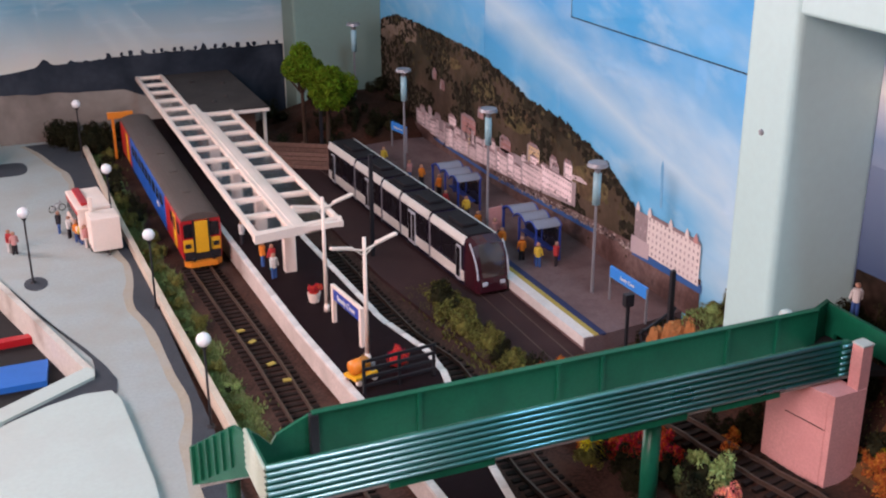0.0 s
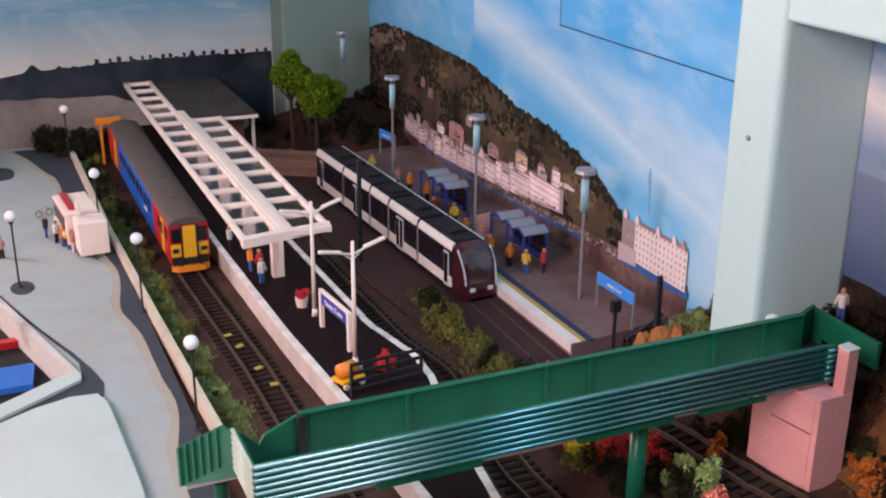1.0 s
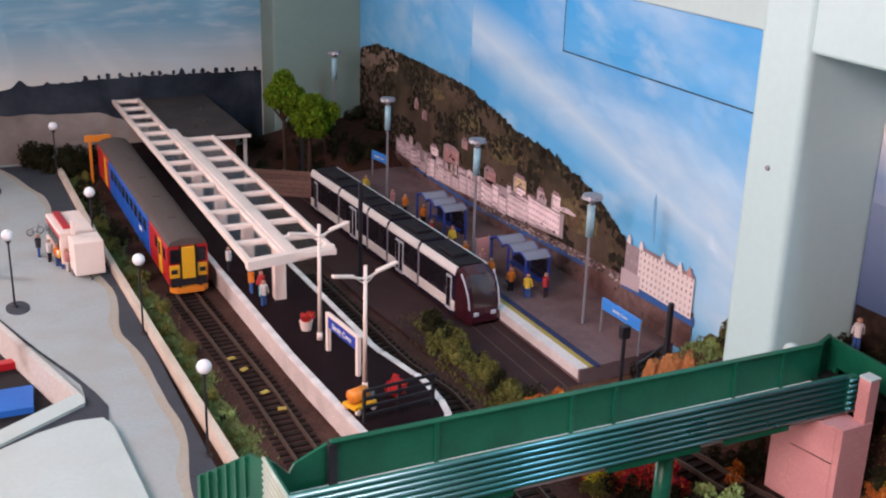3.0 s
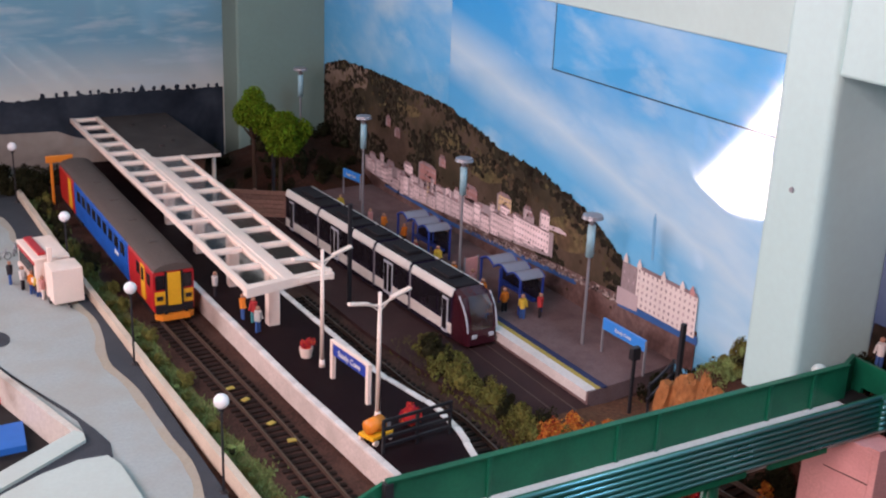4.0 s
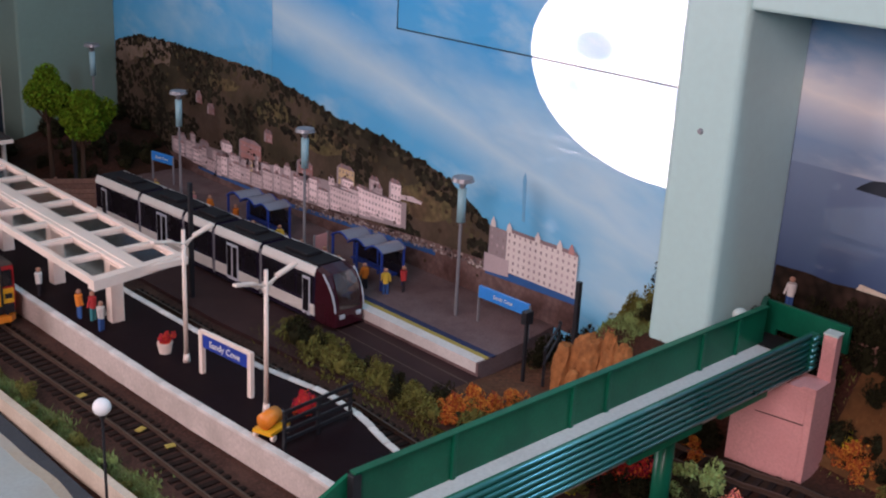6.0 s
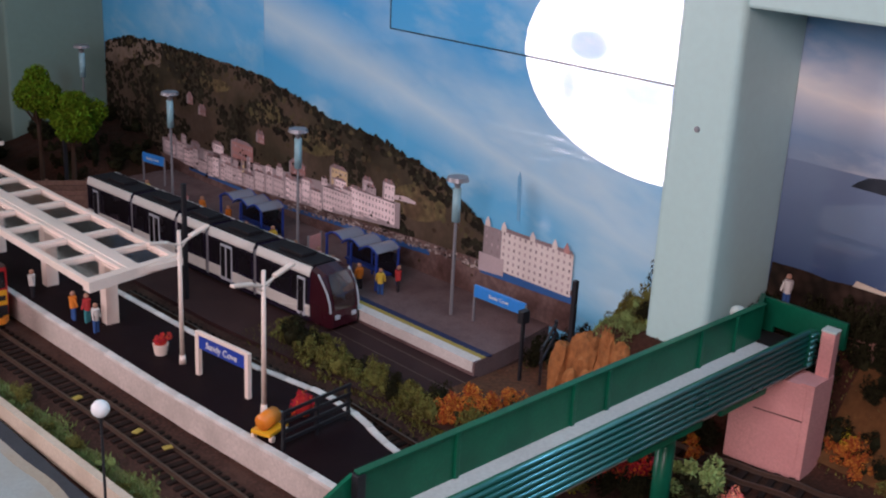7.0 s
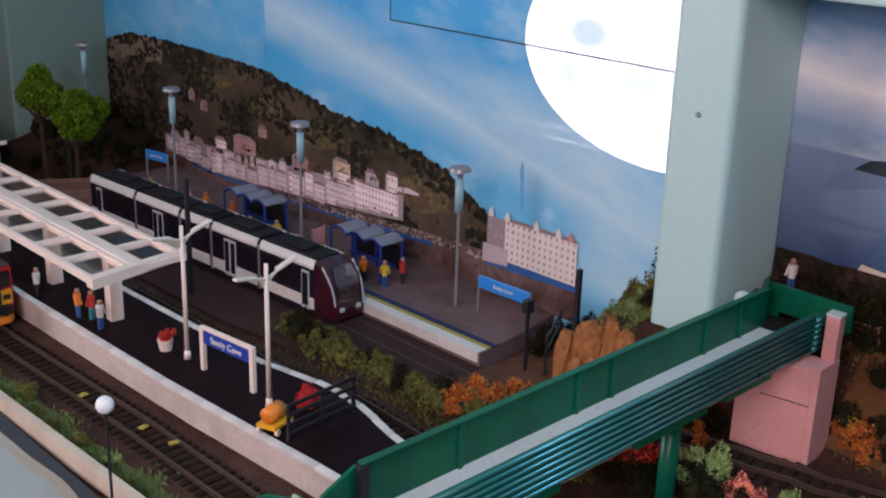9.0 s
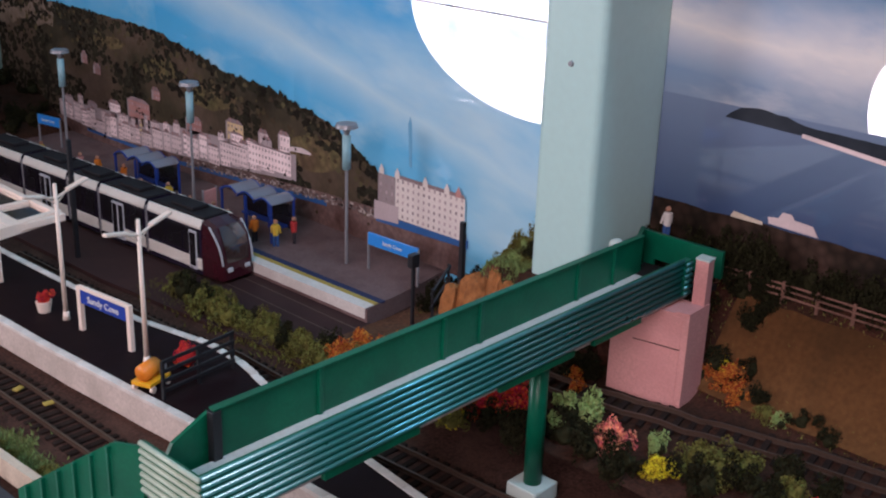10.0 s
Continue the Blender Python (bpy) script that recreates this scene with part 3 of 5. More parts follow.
def printed_house(y0, y1, z0, z1, mat, floors, bays, layer=5, roof=4.0, name="house", shade=0.0):
    """A printed front with a shaded end wall, a hipped or gabled roof and rows of windows."""
    h = flat(name, [(y0, z0), (y1, z0), (y1, z1), (y0, z1)], layer, mat, backdrop_e)
    x = 549.0 - 0.25 * layer
    if shade:
        bm = BM(); fan(bm, [(y1 - shade, z0), (y1, z0), (y1, z1), (y1 - shade, z1)], x - 0.26, x - 0.2); part("end_wall", bm, M_PSHADE, h)
    if roof:
        w = y1 - y0
        ridge = [(y1 - 0.22 * w, z1 + roof), (y0 + 0.22 * w, z1 + roof * 0.92)] if w > 13 else [((y0 + y1) / 2, z1 + roof * 1.3)]
        bm = BM(); fan(bm, [(y0 - 0.5, z1), (y1 + 0.5, z1)] + ridge, x - 0.2, x); part("roof", bm, M_SLATE, h)
        for c in (0.3, 0.72):
            bm = BM(); cy = y0 + c * w; fan(bm, [(cy - 0.5, z1 + 0.4), (cy + 0.5, z1 + 0.4), (cy + 0.5, z1 + roof + 0.5), (cy - 0.5, z1 + roof + 0.5)], x - 0.24, x - 0.2); part("chimney", bm, M_REDH, h)
    for i in range(bays):
        for j in range(floors):
            piece("window", WINDOW, h, x - 0.2, y0 + (i + 0.5) * (y1 - y0 - shade) / bays, z0 + (j + 0.55) * (z1 - z0) / floors)
    return h


flat("terrace_ground", [(892, 44), (1000, 34), (1190, 22), (1296, 28), (1296, 46), (1160, 52), (1000, 62), (892, 68)], 4, M_PSHADE, backdrop_e)
rnd = random.Random(11)
LOW, HIGH = [(897, 48), (1001, 36), (1191, 24), (1290, 30)], [(897, 66), (990, 61), (1158, 47), (1290, 48)]
for row, (lift, start, end) in enumerate(((9, 925, 1270), (0, 899, 1288))):
    y = start
    while y < end:
        w = rnd.choice((7, 9, 11, 14, 19))
        ym = y + w / 2
        tall = rnd.uniform(0.55, 1.0) * (lerp(HIGH, ym) - lerp(LOW, ym))
        z0 = lerp(LOW, ym) - 1 + lift + rnd.uniform(-1.5, 2.5)
        printed_house(y, y + w - 0.4, z0, z0 + tall, rnd.choice((M_HOUSE, M_HOUSE, M_HOUSE, M_PSHADE, M_YELH)) if row == 0 else M_HOUSE, 2 if tall < 13 else 3, max(2, int(w / 4)), 4.4 + row * 0.9 + rnd.choice((0, 0.3)), rnd.choice((1.8, 2.6, 3.6)), "house", rnd.choice((0, 1.6, 2.6)))
        y += w + (rnd.uniform(3, 12) if row == 0 else rnd.choice((0, 0, 0, 2.5)))
for y0, y1, z0, z1, mat in ((900, 916, 66, 82, M_HOUSE), (930, 944, 64, 78, M_HOUSE), (966, 992, 58, 79, M_YELH), (1030, 1056, 52, 70, M_REDH), (1118, 1158, 46, 70, M_REDH), (1098, 1112, 78, 87, M_REDH), (1205, 1219, 86, 94, M_REDH), (1230, 1242, 94, 103, M_REDH), (1172, 1194, 46, 60, M_HOUSE)):
    printed_house(y0, y1, z0, z1, mat, 2 if z1 - z0 < 18 else 3, max(2, int((y1 - y0) / 4.5)), 4, 4, "house", 2.5)
printed_house(898, 958, 47, 66, M_HOUSE, 3, 13, 6.4, 1.6, "terrace", 0)
printed_house(962, 1004, 41, 58, M_HOUSE, 3, 9, 6.4, 1.6, "terrace", 3)
flat("white_wall", [(872, 72), (900, 70), (900, 74), (884, 76), (872, 74)], 5, M_HOUSE, backdrop_e)
flat("hotel_annexe", [(764, 38), (792, 36), (792, 52), (764, 52)], 6.6, M_PSHADE, backdrop_e)
hotel = printed_house(693, 768, 42, 77, M_HOTEL, 6, 13, 6, 0, "hotel")
wing = printed_house(768.2, 788, 40, 76, M_PSHADE, 6, 3, 6, 0, "hotel_wing")
for ty in (700, 712, 735, 766, 784):
    flat("turret", [(ty - 2.8, 76), (ty + 2.8, 76), (ty + 2.6, 80), (ty, 84.5), (ty - 2.6, 80)], 7, M_HOTEL if ty != 700 else M_REDH, backdrop_e)
flat("hotel_roof", [(693, 76), (768, 76), (766, 79), (695, 79)], 6.5, M_SLATE, backdrop_e)

flat("stain_streak", [(751.5, 88), (754.5, 88), (756.5, 122), (754.5, 128), (752.8, 122)], 0.4, M_STREAK, backdrop_e)
flat("torn_edge", [(579.5, 60), (583, 66), (581, 90), (584.5, 112), (581.5, 120), (580.2, 140), (579.2, 140)], 3, M_CREAM, backdrop_e)

# ---- printed backdrop on the north wall
bm = BM()
box(bm, -180, 431, 1477.5, 1479.8, -4, 420)
backdrop_n = tagged(part("backdrop_north", bm, M_SKYN), "printed evening sky and field backdrop behind the station", "backdrop", kind="structure")


def flat_n(name, outline, layer, mat):
    bm = BM()
    y = 1477.5 - 0.25 * layer
    vs = [bm.verts.new((x, y, z)) for x, z in outline]
    f = bm.faces.new(vs)
    r = bmesh.ops.extrude_face_region(bm, geom=[f])
    for v in r["geom"]:
        if isinstance(v, bmesh.types.BMVert):
            v.co.y -= 0.2
    return part(name, bm, mat, backdrop_n)


xs = list(np.arange(-178, 431, 1.5))
flat_n("far_hedge", [(xs[-1], 5), (xs[0], 5)] + [(x, lerp([(-880, 84), (60, 90), (140, 98), (250, 103), (440, 102)], x) + 1.5 * noise.noise((x * 0.03, 1, 1)) + (4.5 * max(0, noise.noise((x * 0.11, 6, 1))) + 3.0 * abs(noise.noise((x * 0.31, 2, 1))) if x > 150 else 0) + (9 * math.exp(-((x - 128) / 7) ** 2)) + (8 * math.exp(-((x - 325) / 3) ** 2))) for x in xs], 1, M_HEDGE)
rnd = random.Random(17)
for i in range(17):
    x = 205 + i * 13.5 + rnd.uniform(-3, 3)
    z = lerp([(60, 90), (140, 98), (250, 103), (440, 102)], x)
    r = rnd.uniform(2.0, 3.6)
    flat_n("hedge_tree", [(x - 0.5, z - 2), (x + 0.5, z - 2)] + [(x + r * math.cos(a) * rnd.uniform(0.75, 1.15), z + 3.4 + 1.15 * r * math.sin(a) * rnd.uniform(0.8, 1.15)) for a in np.linspace(-1.2, 4.3, 11)], 1.5, M_HEDGE)
flat_n("field", [(xs[-1], -3), (xs[0], -3)] + [(x, lerp([(-880, 66), (60, 66), (220, 60), (300, 30), (431, 8)], x) + 2.5 * noise.noise((x * 0.04, 3, 1))) for x in xs], 2, M_FIELD)

# ---- printed sea on the east wall beyond the column
bm = BM()
box(bm, 549.0, 550.8, -1450, 534, -4, 283)
backdrop_s = tagged(part("backdrop_sea", bm, M_SKYS), "printed backdrop of a grey-blue bay under cloud", "backdrop", kind="structure")
flat("sea", [(534, 60), (534, 188), (-1400, 176), (-1400, 60)], 1, M_SEA, backdrop_s)
flat("headland", [(486, 180)] + [(y, lerp([(250, 176), (330, 180), (433, 184), (459, 189), (475, 188), (486, 181)], y) + 1.5 * noise.noise((y * 0.1, 1, 1))) for y in range(482, 240, -6)] + [(250, 158), (340, 168), (433, 178)], 2, M_HEDGE, backdrop_s)
flat("far_beach", [(435, 177), (330, 165), (250, 156), (250, 159), (330, 168), (435, 179.5)], 3, M_HOUSE, backdrop_s)
flat("shore", [(534, 40), (-200, 40), (-200, 116)] + [(y, 119 + 4 * noise.noise((y * 0.05, 2, 2))) for y in range(-190, 534, 8)], 2, M_SHORE, backdrop_s)
ferry = flat("ferry", [(448, 121), (416, 120), (420, 126), (432, 127), (434, 130), (440, 130), (442, 126), (449, 125)], 4, M_HOUSE, backdrop_s)
flat("beach", [(474, 119), (452, 119), (452, 121), (472, 123)], 4, M_CREAM, backdrop_s)

# ---- ground, road and platforms
PLAT_L = [(480, 262), (640, 256), (670, 254), (790, 247), (990, 242), (1500, 232)]
PLAT_R = [(480, 296), (620, 314), (640, 317), (676, 326), (714, 328), (780, 316), (970, 311), (1500, 300)]
ys = list(np.arange(480, 1471, 15))
bm = BM()
slab(bm, [(lerp(PLAT_L, y) + 4.3, y) for y in ys][::-1] + [(lerp(PLAT_R, y) - 4.3, y) for y in ys], -2, 19.6)
platform = structure("platform_surface", bm, M_PLATFORM, "dark tarmac island platform with white edging slabs")
for nm, pts, s in (("platform_wall_west", PLAT_L, 1), ("platform_wall_east", PLAT_R, -1)):
    bm = BM()
    slab(bm, [(lerp(pts, y) + s * 1.2, y) for y in ys][::s] + [(lerp(pts, y) + s * 4.2, y) for y in ys][::-s], -2, 17.5)
    structure(nm, bm, M_PLATWALL)

bm = BM()
slab(bm, [(450, 697), (507, 704), (548, 712), (548, 1285), (434, 1262), (446, 1000)], -2, 13)
tram_platform = structure("tram_platform", bm, M_PAVING, "grey paved tram stop platform with painted edge lines")


def strip(name, pts, w0, w1, z0, z1, mat, parent):
    bm = BM()
    slab(bm, [(x + w0, y) for x, y in pts] + [(x + w1, y) for x, y in pts[::-1]], z0, z1)
    return part(name, bm, mat, parent)


EDGE = [(451, 699), (448, 900), (445, 1060), (436, 1258)]
strip("white_edge", EDGE, -1.5, 8, 5, 13.4, M_COPING, tram_platform)
strip("yellow_line", EDGE, 8.0, 12.5, 12, 13.5, M_YLINE, tram_platform)
strip("blue_line", EDGE, 12.5, 19, 12, 13.45, M_NLINE, tram_platform)

bm = BM()
slab(bm, [(374, 700), (402, 692), (452, 690), (450, 1000), (440, 1240), (352, 1240), (356, 900)], -2, 2.2)
tram_road = structure("tram_road", bm, M_TARMAC)
TRAMLINE = [(300, 474), (376, 462), (459, 443), (536, 430), (600, 424), (690, 429), (826, 430), (1180, 412), (1420, 398)]


def tram_z(y):
    return 2.4 if y > 690 else east_height(430, y) + 1.5


for off in (-8.4, 8.4):
    bm = BM()
    pts = [(lerp(TRAMLINE, y) + off, y, tram_z(y)) for y in np.arange(692, 1240, 20)]
    sheet(bm, [[(x - 0.6, y, z) for x, y, z in pts], [(x + 0.6, y, z) for x, y, z in pts]])
    part("grooved_rail", bm, M_RAIL, tram_road)

bm = BM()
CARPARK = [(-420, 300), (152, 300), (158, 600), (158, 900), (154, 1476), (-85, 1476), (94, 808), (-420, 467)]
slab(bm, CARPARK, -30, 3)
car_park = structure("car_park", bm, M_CONCRETE, "pale grey concrete car park with dark wavy tarmac verge")


def verge(y):
    """Inner line of the dark verge, waving in and out along the wall."""
    return lerp([(300, 133), (600, 136), (690, 146), (747, 153), (800, 154), (850, 149), (915, 144), (960, 149), (1020, 151), (1150, 147), (1260, 128), (1330, 132), (1400, 110), (1476, 90)], y) + 2.4 * math.sin(y / 22)


bm = BM()
vy = list(np.arange(420, 1471, 12))
slab(bm, [(verge(y), y) for y in vy] + [(161, y) for y in vy[::-1]], 2, 3.5)
part("tarmac_verge", bm, M_ASPHALT, car_park)
bm = BM()
slab(bm, [(verge(y) - 7 - 4 * noise.noise((y * 0.03, 0, 5)), y) for y in vy] + [(verge(y) + 1, y) for y in vy[::-1]], 2.2, 3.25)
part("tan_margin", bm, M_TAN, car_park)
bm = BM()
WALLX = [(420, 182), (600, 176), (666, 172), (890, 165), (1125, 159.5), (1463, 158)]
slab(bm, [(lerp(WALLX, y) - 2.5, y) for y in vy] + [(lerp(WALLX, y) + 2.5, y) for y in vy[::-1]], -2, 12)
structure("boundary_wall", bm, M_CREAM, "low cream wall between car park and railway")

# sunken ramp with parapets, and its dark apron
bm = BM()
slab(bm, [(56, 962), (96, 850), (106, 815), (111, 790), (108, 770), (96, 768), (78, 772), (55, 766), (31, 752), (31, 758), (96, 797), (98, 812), (98, 832), (48, 1000)], 2.4, 3.6)
part("tarmac_apron", bm, M_ASPHALT, car_park)
ramp_pit = thing("sunken_ramp", "sunken concrete ramp with blue and red painted floor", "ramp")
bm = BM(); slab(bm, [(-86, 1476), (94, 808), (-420, 466)], -24, -20); part("pit_floor", bm, M_UNDER, ramp_pit)
bm = BM(); slab(bm, [(92, 806), (97, 808), (-80, 1470), (-85, 1468)], -22, 5.5); part("parapet", bm, M_STAINED, ramp_pit)
bm = BM(); slab(bm, [(97, 808), (96, 797), (-300, 536), (-300, 556), (92, 814)], -22, 6.0); part("kerb", bm, M_PALE, ramp_pit)
bm = BM(); slab(bm, [(64, 846), (68, 884), (-120, 884), (-120, 846)], -20, -15); part("blue_panel", bm, M_POOL, ramp_pit)
bm = BM(); slab(bm, [(76, 930), (76, 938), (-60, 930), (-60, 920)], -20, -14); part("red_rail", bm, M_REDP, ramp_pit)
pale_roof = thing("pale_roof_slab", "plain pale card roof slab beside the car park", "roof")
bm = BM()
slab(bm, [(34, 748), (60, 762), (85, 770), (104, 768), (109, 752), (111, 700), (113, 640), (110, 520), (-60, 480), (-60, 700), (20, 735)], 3.0, 7.0)
part("slab", bm, M_PALE, pale_roof)

# ---- tracks
bm = BM(); box(bm, -16, 16, -1.7, 1.7, 0, 1.8)
SLEEPER = mesh_of("sleeper", bm, M_SLEEPER)


def track(name, line, y0, y1, zf, label):
    root = tagged(new(name), label, "railway track", kind="structure")
    y = y0
    while y < y1:
        x, d = lerp(line, y), (lerp(line, y + 4) - lerp(line, y - 4)) / 8
        piece("sleeper", SLEEPER, root, x, y, zf(y), -math.degrees(math.atan(d)) + random.uniform(-1, 1))
        y += 8.2
    for off in (-8.6, 8.6):
        bm = BM()
        pts = [(lerp(line, v) + off, v, zf(v)) for v in np.arange(y0, y1, 12)]
        for lo, hi, w in ((1.6, 2.2, 1.1), (2.2, 3.6, 0.4), (3.6, 4.5, 0.75)):
            rows = [[(x - w, v, z + lo), (x - w, v, z + hi), (x + w, v, z + hi), (x + w, v, z + lo)] for x, v, z in pts]
            sheet(bm, rows)
        part("rail", bm, M_RAIL, root)
    return root


LEFT = [(300, 224), (660, 222), (780, 221), (965, 213), (1320, 202), (1480, 198)]
MID = [(200, 350), (420, 345), (560, 337), (640, 341), (720, 345), (780, 334), (970, 330), (1250, 322)]
left_track = track("track_west", LEFT, 520, 1000, lambda y: -1.5, "brown ballasted track with weathered sleepers")
mid_track = track("track_middle", MID, 380, 1000, lambda y: -1.5, "brown ballasted track behind the platform")
east_track = track("track_east", TRAMLINE, 250, 600, lambda y: east_height(440, y) + 0.3, "weathered track curving under the footbridge")
for x, y, r in ((214, 838, 10), (218, 815, 30), (226, 742, -8), (222, 772, 20)):
    bm = BM(); box(bm, -3.2, 3.2, -2.2, 2.2, 0, 1.0, 0.3)
    p = part("yellow_marker", bm, M_YLINE, left_track)
    p.matrix_basis = pose(x * MM, y * MM, 2.0 * MM, 0, 0, r)


# ---- footbridge
bridge = thing("footbridge", "green corrugated footbridge across the tracks on a pink pier", "footbridge")
bm = BM(); box(bm, 145, 479, 463.6, 465.6, 86.5, 110.5, 0.3)
near = part("near_parapet", bm, M_GREEN, bridge, "glossy green corrugated side panel")
for k in range(7):
    bm = BM()
    z = 88.2 + k * 3.55
    rod(bm, (144.5, 463.4, z), (479.4, 463.4, z), 1.25, seg=8)
    part("corrugation", bm, M_RIB, near, smooth=True)
for x0, x1, z0 in ((205, 262, 82.6), (318, 378, 82.6), (395, 440, 82.8)):
    bm = BM(); box(bm, x0, x1, 463.2, 466, z0, 87, 0.4); part("deck_girder", bm, M_GREEN2, bridge)
bm = BM(); box(bm, 479, 486, 461.5, 466, 88, 110, 0.4)
stub = part("end_block", bm, M_GREEN, bridge)
for k in range(6):
    bm = BM(); rod(bm, (479, 461.3, 89.8 + k * 3.6), (486, 461.3, 89.8 + k * 3.6), 1.2, seg=8); part("corrugation", bm, M_RIB, stub, smooth=True)
bm = BM(); box(bm, 178, 496, 502, 504, 86.5, 110.5, 0.3)
far = part("far_parapet", bm, M_GREEN2, bridge, "green painted flat side panel")
for x in (179, 236, 318, 346, 430, 466):
    bm = BM(); box(bm, x - 1.3, x + 1.3, 500.6, 502.4, 87, 110.0 if x != 236 else 111.5, 0.3); part("panel_post", bm, M_GREEN, far)
bm = BM(); box(bm, 178, 496, 500.8, 505, 110.4, 111.4, 0.3); part("top_rail", bm, M_GREEN2, far)
bm = BM(); box(bm, 146, 500, 465.6, 502, 83.5, 87.5, 0.3); part("deck", bm, M_DECK, bridge, "pale grey walkway deck")
bm = BM(); fan(bm, [(503, 85), (510, 85), (514, 109), (456, 109), (456, 92), (503, 92)], 511, 513.5); part("return_panel", bm, M_GREEN, bridge)
bm = BM(); slab(bm, [(490, 466), (512, 458), (512, 510), (490, 504)], 84, 88); part("landing", bm, M_UNDER, bridge)
bm = BM(); slab(bm, [(494, 503), (513, 512), (513, 515), (494, 506)], 86, 110); part("corner_panel", bm, M_GREEN, bridge)
# lower landing panel and the stair flight
bm = BM()
vs = [(147, 505, 84), (178, 505, 84), (178, 505, 109), (160, 505, 101), (157, 505, 96), (151, 505, 103), (147, 505, 106)]
f = bm.faces.new([bm.verts.new(v) for v in vs])
for g in bmesh.ops.extrude_face_region(bm, geom=[f])["geom"]:
    if isinstance(g, bmesh.types.BMVert):
        g.co.y += 2
part("landing_panel", bm, M_GREEN2, bridge)
# black box added to stand for the dark gap between the panels
bm = BM(); box(bm, 176.5, 181, 500.2, 504.6, 86, 110.2, 0.3); part("gap_shade_box", bm, M_BLACK, bridge)
bm = BM(); box(bm, 144, 146, 464, 503, 86, 109.5, 0.3)
endp = part("end_panel", bm, M_GREEN2, bridge, "green corrugated end panel with its lit look painted pale")
# pale ribs carry the lit side of the bridge in their colour
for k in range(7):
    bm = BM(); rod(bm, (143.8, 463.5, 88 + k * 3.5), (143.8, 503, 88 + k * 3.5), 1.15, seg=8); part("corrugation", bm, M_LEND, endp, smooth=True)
for dx in (0,):
    bm = BM()
    vs = [(144 + dx, 503, 82), (144 + dx, 503, 107), (141 + dx, 520, 103), (127 + dx, 578, 61), (127 + dx, 578, 36)]
    f = bm.faces.new([bm.verts.new(v) for v in vs])
    for g in bmesh.ops.extrude_face_region(bm, geom=[f])["geom"]:
        if isinstance(g, bmesh.types.BMVert):
            g.co.x += 1.6
    sp = part("stair_panel", bm, M_GREEN2, bridge)
    for k in range(6):
        u = (k + 0.5) / 6
        x, y = 141.5 + dx - 14.5 * u, 516 + 60 * u
        bm = BM(); box(bm, x - 1.4, x + 3.0, y - 0.9, y + 0.9, 82 - 44 * u, 105 - 43 * u, 0.2); part("stair_rib", bm, M_GREEN, sp)
for k in range(9):
    u = k / 9
    bm = BM(); box(bm, 144 - 16 * u, 168 - 16 * u, 505 + 72 * u, 513.5 + 72 * u, 80 - 46 * u, 82.5 - 46 * u); part("tread", bm, M_DECK, bridge)
bm = BM(); rod(bm, (146, 556, 2), (146, 556, 48), 4, seg=12); part("stair_leg", bm, M_GREEN, bridge)
# pier and leg
bm = BM(); slab(bm, [(465, 452), (457, 494), (482, 496), (486, 452)], 18, 84); pier = part("pier", bm, M_PINK, bridge, "pink brick-paper pier with a pilaster")
bm = BM(); slab(bm, [(466, 448), (464.5, 456), (489, 457), (489.5, 449)], 18, 85); part("pilaster_base", bm, M_PINK, pier)
bm = BM(); slab(bm, [(482.5, 449), (482, 457), (490, 458), (490.5, 450)], 18, 112); part("pilaster", bm, M_PINK, pier)
bm = BM(); slab(bm, [(482, 448.6), (481.6, 457.4), (490.4, 458.4), (491, 449.6)], 112, 113); part("pilaster_cap", bm, M_PALE, pier)
bm = BM(); slab(bm, [(457.3, 493.5), (464.6, 451.8), (464.9, 451.8), (457.6, 493.8)], 61.5, 62.1); part("joint", bm, M_UNDER, pier)
bm = BM(); rod(bm, (363, 474, 8), (363, 474, 84), 5, seg=20); part("leg", bm, M_GREEN, bridge, smooth=True)
bm = BM(); box(bm, 353, 373, 464, 484, -1, 9, 0.8); part("footing", bm, M_PALE, bridge)

# ---- canopy and station building
canopy = thing("platform_canopy", "white station canopy with glazed panes on square posts", "canopy")


def frame_grid(y0, y1, x0, x1, n):
    """A ladder of beams with a pane in each field."""
    for a, b in ((x0, x0 + 4), (x1 - 4, x1)):
        bm = BM(); box(bm, a, b, y0, y1, 70, 75.5, 0.4); part("long_beam", bm, M_WHITE, canopy)
    for i in range(n + 1):
        yc = y0 + 2.5 + i * (y1 - y0 - 5) / n
        bm = BM(); box(bm, x0 + 4, x1 - 4, yc - 2.5, yc + 2.5, 70.4, 74.9, 0.3); part("cross_beam", bm, M_WHITE, canopy)
        if i < n:
            bm = BM(); box(bm, x0 + 4, x1 - 4, yc + 2.5, yc + 2.5 + (y1 - y0 - 5) / n - 5, 72.2, 72.8)
            pane = part("pane", bm, M_GLASS, canopy)
            pane.visible_shadow = False


frame_grid(860, 1477, 235, 269, 14)
frame_grid(860, 1262, 276, 311, 9)
bm = BM(); box(bm, 268.6, 276.4, 860, 1300, 70.6, 76.2, 0.4); part("spine_beam", bm, M_WHITE, canopy)
bm = BM(); slab(bm, [(234, 852), (312, 867), (312, 872), (234, 861)], 68.5, 76); part("front_fascia", bm, M_WHITE, canopy)
for y in (905, 1003, 1101, 1199):
    bm = BM(); box(bm, 270, 280, y - 4.5, y + 4.5, 19.4, 70.8, 0.4); part("post", bm, M_WHITE, canopy)
station = thing("station_building", "flat-roofed station building with dark felt roof and white fascia", "building")
bm = BM(); box(bm, 276, 342, 1286, 1455, 19, 68.5, 0.5); part("wall", bm, M_TIMBER, station)
